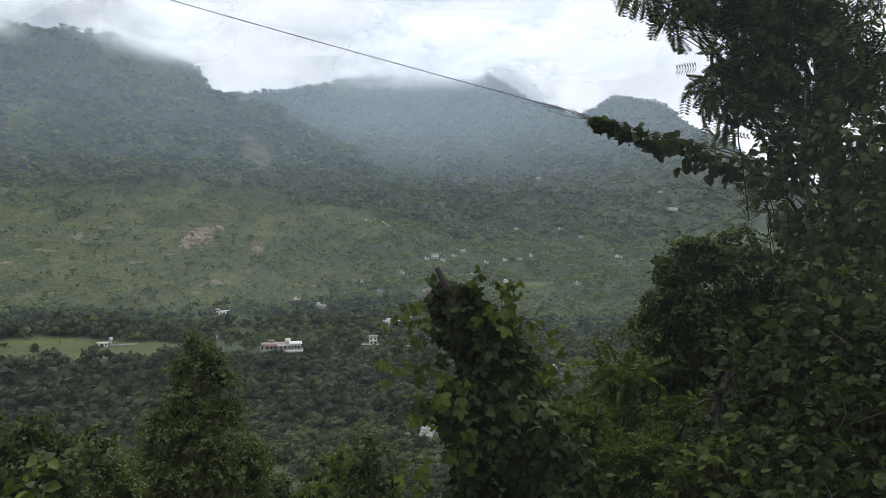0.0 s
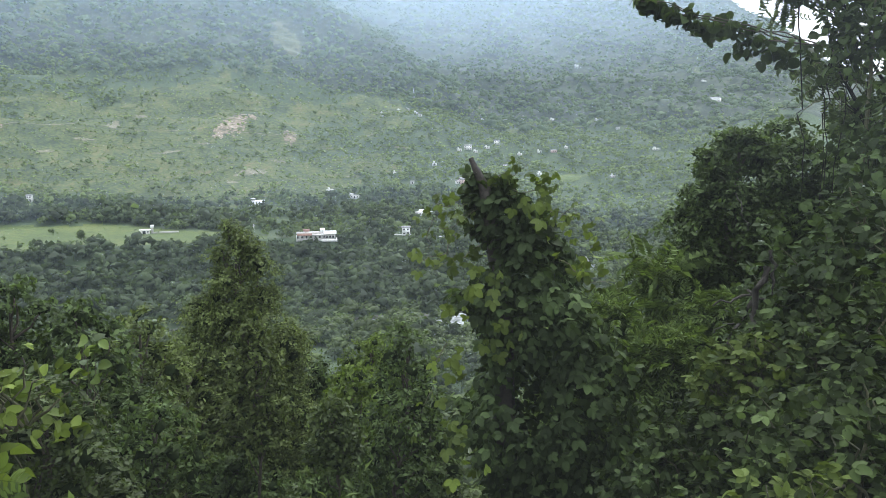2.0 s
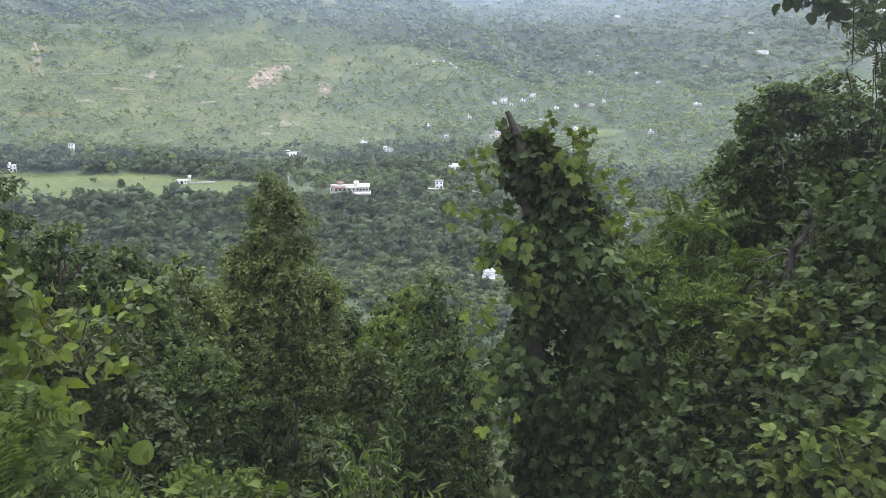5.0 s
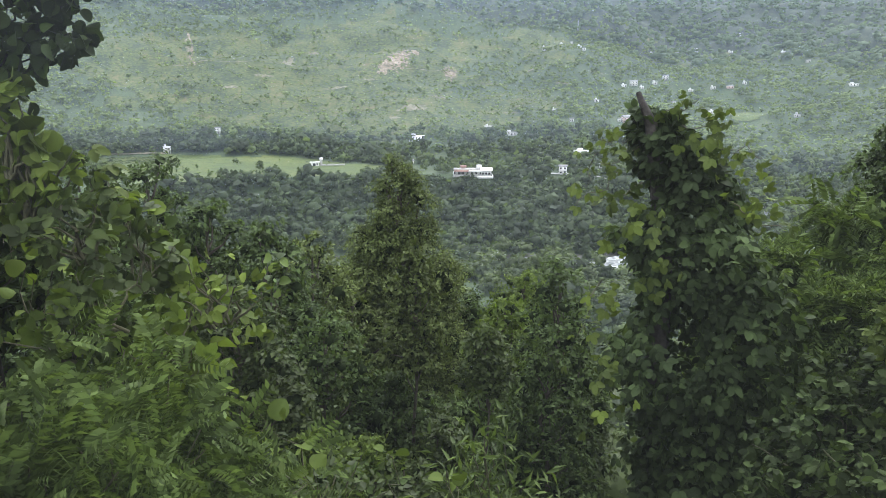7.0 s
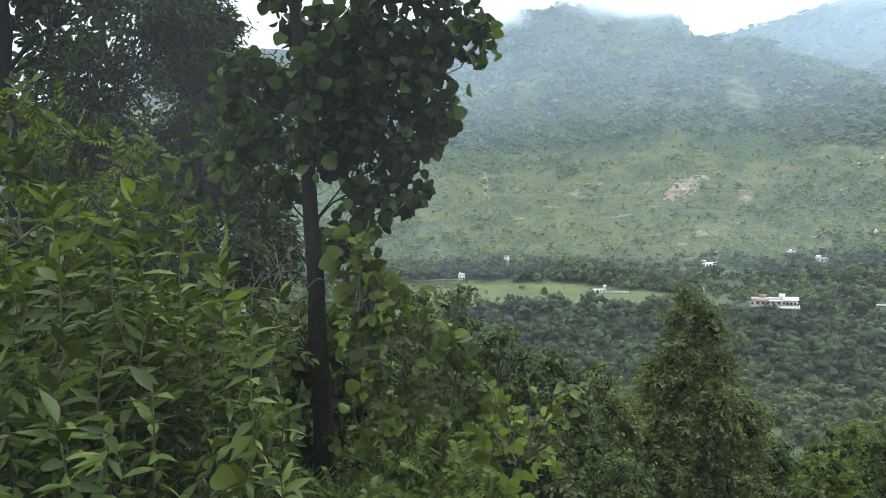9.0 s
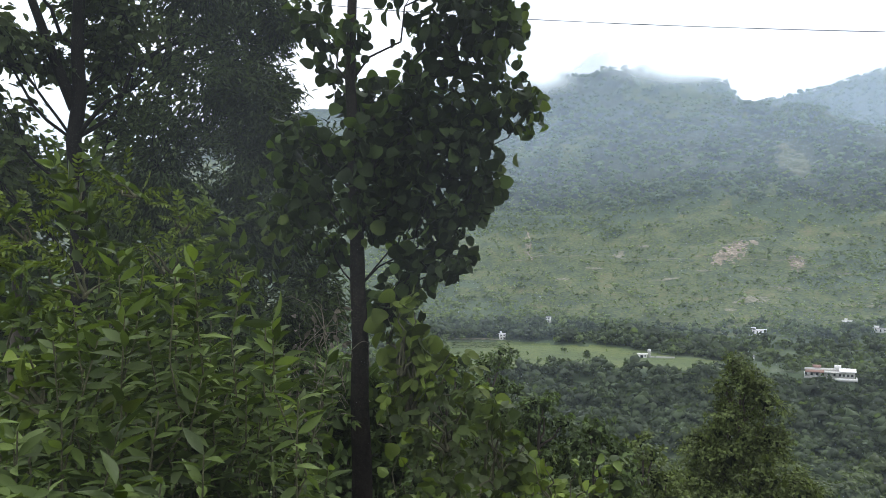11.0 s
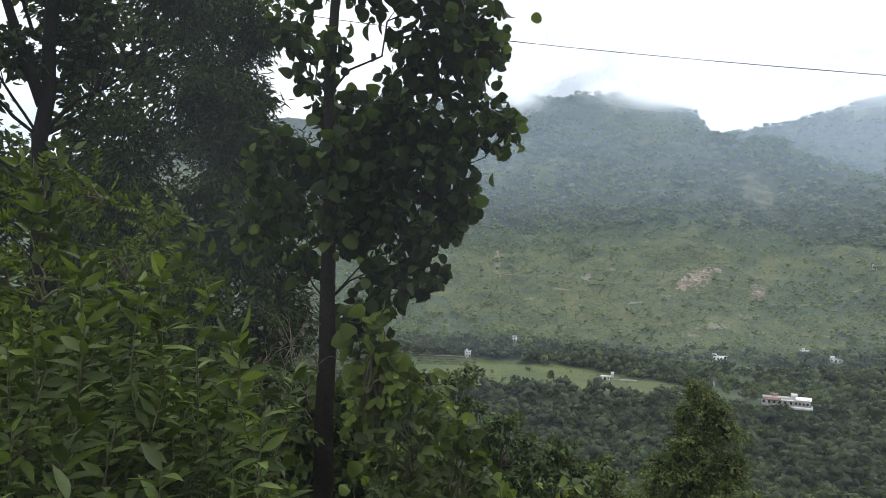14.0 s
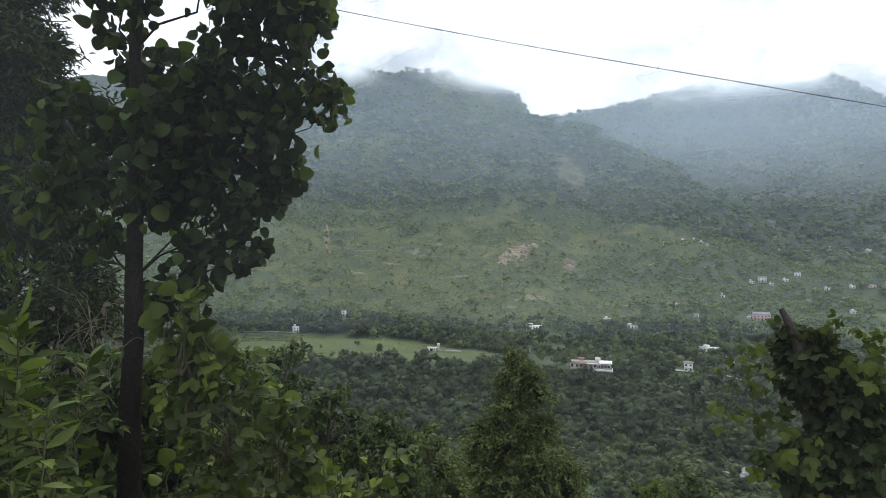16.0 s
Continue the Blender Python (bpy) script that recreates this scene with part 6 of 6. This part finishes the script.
for k in range(4):
    wind = turns * (9 + 2.3 * k) + k * 1.7
    reach = 0.075 * (1 - 0.55 * turns) * (1 + 0.4 * np.sin(turns * 23 + k))
    last = (49, 44, 47, 36)[k]
    line = core + np.stack([np.zeros(49), np.cos(wind), np.sin(wind)], 1) * reach[:, None]
    part("runner", tube(line[:last], np.linspace(0.012, 0.005, last), 6), M_BARK, arm, "bare brown twisting stem")
for f, dx, dz in ((44, -0.16, 0.06), (40, -0.30, 0.12), (37, 0.10, 0.22), (33, -0.42, 0.2), (30, 0.12, 0.26), (41, -0.1, -0.14), (35, -0.12, -0.2), (26, -0.2, 0.3)):
    part("tendril", tube(bent(core[f], core[f] + np.array([dx, 0.05, dz]), 6, 0.1), np.linspace(0.005, 0.002, 6), 4), M_BARK, arm)
n = 300
w = rng.random(n) ** 1.35
p = np.stack([np.interp(w * 8.4, np.arange(13), arm_line[:, k]) for k in range(3)], 1)
p += rng.normal(size=(n, 3)) * np.array([0.10, 0.12, 0.115]) * (1.3 - w)[:, None] + np.array([0, 0, -0.20]) * (1.08 - w)[:, None]
single_leaves(arm, [ROUND], p, rng.normal(size=p.shape) * 0.4, 0.135, L_VINE_DARK, 0.5, 0.1, 0.8)

# ---- the big tree and the wall of vines ----
foot = ground_at(spot(46, 0, 9))
tree("canopy_tree", "large dark tree with drooping feathered leaves and hanging vines", [foot, spot(45, 0, 9), spot(43.5, 14, 9), spot(43, 28, 9), spot(44, 42, 9)], 0.17,
     [mass(39.2, 14.6, 8.5, 0.42, 0.5, 0.6, 1.1), mass(36.2, 13.2, 8.4, 0.16, 0.5, 0.3, 0.4), mass(43.4, 12, 8.5, 0.5, 0.5, 0.7, 0.9), mass(37.4, 19.5, 8.5, 0.6, 0.5, 0.6, 1.2), mass(42.5, 19, 8.5, 0.7, 0.7, 0.7, 1.3), mass(33, 19.8, 8.4, 0.5, 0.22, 0.4, 0.32),
      mass(30.4, 21.5, 8.4, 0.3, 0.15, 0.3, 0.18), mass(47.5, 15, 8.5, 0.7, 0.8, 0.8, 1.1), mass(39, 27, 8.6, 1.2, 0.6, 0.9, 0.9), mass(46, 27, 8.6, 1.2, 0.7, 0.9, 0.8), mass(40.6, 5.2, 8.3, 0.25, 0.25, 0.3, 0.2), mass(46.5, 7, 8.4, 0.5, 0.6, 0.5, 0.6)],
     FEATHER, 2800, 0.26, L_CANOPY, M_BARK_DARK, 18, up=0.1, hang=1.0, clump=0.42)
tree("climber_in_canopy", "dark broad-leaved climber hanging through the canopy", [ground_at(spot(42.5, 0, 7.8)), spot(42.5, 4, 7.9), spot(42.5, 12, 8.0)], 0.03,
     [mass(41.6, 7.2, 7.9, 0.4, 0.28, 0.4, 0.9), mass(45.5, 8.6, 7.8, 0.5, 0.5, 0.4, 1.0), mass(44.6, 3, 7.6, 0.3, 0.6, 0.4, 0.8), mass(47.8, 3, 7.4, 0.5, 0.9, 0.4, 1.2), mass(42.8, -0.5, 7.6, 0.25, 0.4, 0.4, 0.5), mass(38.4, 11.2, 8.1, 0.25, 0.2, 0.3, 0.3)],
     [ROUND, HEART], 1500, 0.075, L_VINE_DARK, M_STEM, 8, 160, up=0.5, hang=0.5, clump=0.5, category="climber")
leafy_tree("backing_tree", "dense dark tree standing behind the hanging vines", spot(48.2, 9.5, 12), 1.35, 8.0, 0.16, L_SMALL, 0.1, 0.6)
leafy_tree("backing_tree", "dense dark tree standing behind the hanging vines", spot(42.2, 4.6, 12.6), 1.3, 6.0, 0.13, L_SMALL, 0.1, 0.7)
ropes = thing("hanging_vines", spot(39, 9, 8.2), "bare brown vine stems hanging from the canopy", "vine")
for az in (38.3, 40.0, 40.4, 41.0, 43.0, 44.5):
    part("stem", tube(bent(spot(az - 0.4, rng.uniform(9, 14), 8.2), spot(az + rng.normal() * 0.4, rng.uniform(-5, -1), 8.0), 11, 0.022), np.linspace(0.008, 0.004, 11), 5), M_BARK_DARK, ropes)
for az, el, side in ((38.6, 5.2, -1), (38.2, 3.4, -1), (40.6, 6.0, 1), (41.2, 4.6, 1), (39.0, 2.6, -1), (41.4, 2.6, 1)):
    a0 = spot(az + 0.9 * -side, el + 0.6, 8.1)
    part("twig", tube(bent(a0, spot(az + side * 0.9, el - 0.8, 8.1), 6, 0.12), np.linspace(0.006, 0.003, 6), 4), M_STEM, ropes)
# dead wood caught among the vines
dead = thing("fallen_branches", spot(36.2, -12, 6.7), "tangle of bare grey-brown dead branches among the vines", "branch")
for a0, e0, a1, e1, r in ((36.9, -9.0, 36.0, -14, 0.035), (36.4, -11, 33.2, -12.2, 0.012), (36.0, -11.6, 34.2, -15.5, 0.018), (35.6, -10.8, 37.6, -12.6, 0.012), (34.4, -3.6, 35.4, -6.4, 0.006), (35.5, -13, 33.4, -14.2, 0.009), (37.0, -7.8, 37.3, -11, 0.02)):
    part("branch", tube(bent(spot(a0, e0, 6.3), spot(a1, e1, 6.2), 8, 0.07, -0.05), np.linspace(r, r * 0.5, 8), 6), M_DEADWOOD, dead)
for az, el, d, w, h, n, m, s in ((38.5, -8, 7.2, 0.45, 0.9, 300, L_VINE_DARK, 0), (41.5, -4.5, 6.8, 0.6, 1.1, 340, L_VINE_DARK, 60), (45, -1.5, 6.4, 0.6, 1.2, 340, L_VINE_DARK, 60), (49, -1, 6.0, 0.8, 1.5, 340, L_VINE_DARK, 0), (35, -16.5, 6.2, 0.5, 0.7, 260, L_VINE, 60),
                                 (39.5, -11.5, 6.0, 0.55, 0.9, 300, L_VINE, 80), (43, -9, 5.6, 0.65, 1.0, 310, L_VINE, 80), (47, -8, 5.2, 0.7, 1.2, 310, L_VINE, 60), (33, -20, 5.6, 0.5, 0.6, 240, L_VINE, 80), (37, -18.5, 5.2, 0.55, 0.8, 260, L_VINE, 90),
                                 (41, -16.5, 4.8, 0.6, 0.9, 260, L_VINE, 90), (45, -15.5, 4.5, 0.6, 0.9, 260, L_VINE, 60), (30, -24, 5.4, 0.5, 0.6, 220, L_VINE_DARK, 60), (35, -24, 4.7, 0.55, 0.7, 240, L_VINE, 80), (36.8, -14.0, 5.6, 0.32, 0.45, 90, L_YOUNG_VINE, 60), (33.9, -15.6, 5.6, 0.2, 0.35, 40, L_YOUNG_VINE, 30), (40.5, -23.6, 4.0, 0.35, 0.5, 90, L_YOUNG_VINE, 50), (40, -23, 4.3, 0.55, 0.7, 240, L_VINE, 80), (29, -28, 5.0, 0.5, 0.6, 200, L_VINE, 40)):
    top = spot(az, el, d)
    bush("vine_thicket", "thicket of broad-leaved vine with pale new leaves", top - Vector((0, 0, h)), (w, w, h), TRIPLE if s else TRIPLE_WIDE, int(n * 2.3), 0.100, m, 18, 0.95, 0.35, "vine thickets", singles=s, face=0.1, along=0.8)

# shrubs crowding round the long house
hx = BIG_HOUSE.x + np.concatenate([rng.uniform(-24, 4, 34), rng.uniform(14, 26, 26), rng.uniform(-22, 20, 26), rng.uniform(0, 24, 22)])
hy = BIG_HOUSE.y + np.concatenate([rng.uniform(-22, -8.5, 34), rng.uniform(-16, 8, 26), rng.uniform(7, 17, 26), rng.uniform(-26, -16, 22)])
woods("house_shrubs", "green shrubs and small trees crowding round the long house", hx, hy, 2.4, 5.0, 4, 14, L_BANK, 1.25)

# low hedges along the terraces at the far end of the field, and a few trees in it
az = np.concatenate([np.radians(np.arange(-28.4, e, 0.11)) for e in (-23.6, -24.2, -24.6)])
hr = np.concatenate([np.full(len(np.arange(-28.4, e, 0.11)), float(r)) for e, r in ((-23.6, 556), (-24.2, 570), (-24.6, 583))]) + rng.normal(size=len(az)) * 1.0
woods("terrace_hedges", "low dark hedges along the terrace edges", hr * np.sin(az), hr * np.cos(az), 1.0, 2.2, 2, 6, L_BANK, 1.3)
az, hr = np.radians(np.array([-22.9, -22.1, -21.2, -20.4, -23.6, -19.0])), np.array([470, 500, 447, 440, 515, 520.0])
woods("field_trees", "small green trees standing in the field", hr * np.sin(az), hr * np.cos(az), 3.2, 5.5, 4, 30, L_FAR, 0.9)

# low scrub on the near bank, this side of the water
az, hr = np.radians(rng.uniform(10.0, 15.0, 120)), rng.uniform(232, 302, 120)
woods("bank_scrub", "low green scrub along the near river bank", hr * np.sin(az), hr * np.cos(az), 2.0, 3.4, 4, 22, L_MID, 1.7)

# withered stems hanging in the shade beside the round-leaved tree
withered = thing("withered_stems", ground_at(spot(-42, 0, 4.9)), "straw-coloured withered stems and leaves hanging beside the trunk", "stems")
for _ in range(26):
    a = spot(rng.uniform(-44.5, -38.6), rng.uniform(-13, -3.5), rng.uniform(4.7, 5.2))
    b = a + Vector((rng.normal() * 0.22, rng.normal() * 0.1, rng.uniform(0.05, 0.42)))
    part("twig", tube(bent(a, b, 8, 0.03, -0.25), np.linspace(0.004, 0.0018, 8), 4), M_DRY, withered)
single_leaves(withered, [OVAL], np.array([spot(rng.uniform(-44.5, -38.4), rng.uniform(-13, -1), rng.uniform(4.7, 5.1)) for _ in range(46)]), rng.normal(size=(46, 3)), 0.06, M_DRY, 0.5, 0.2, 0.8, "dry_leaf")
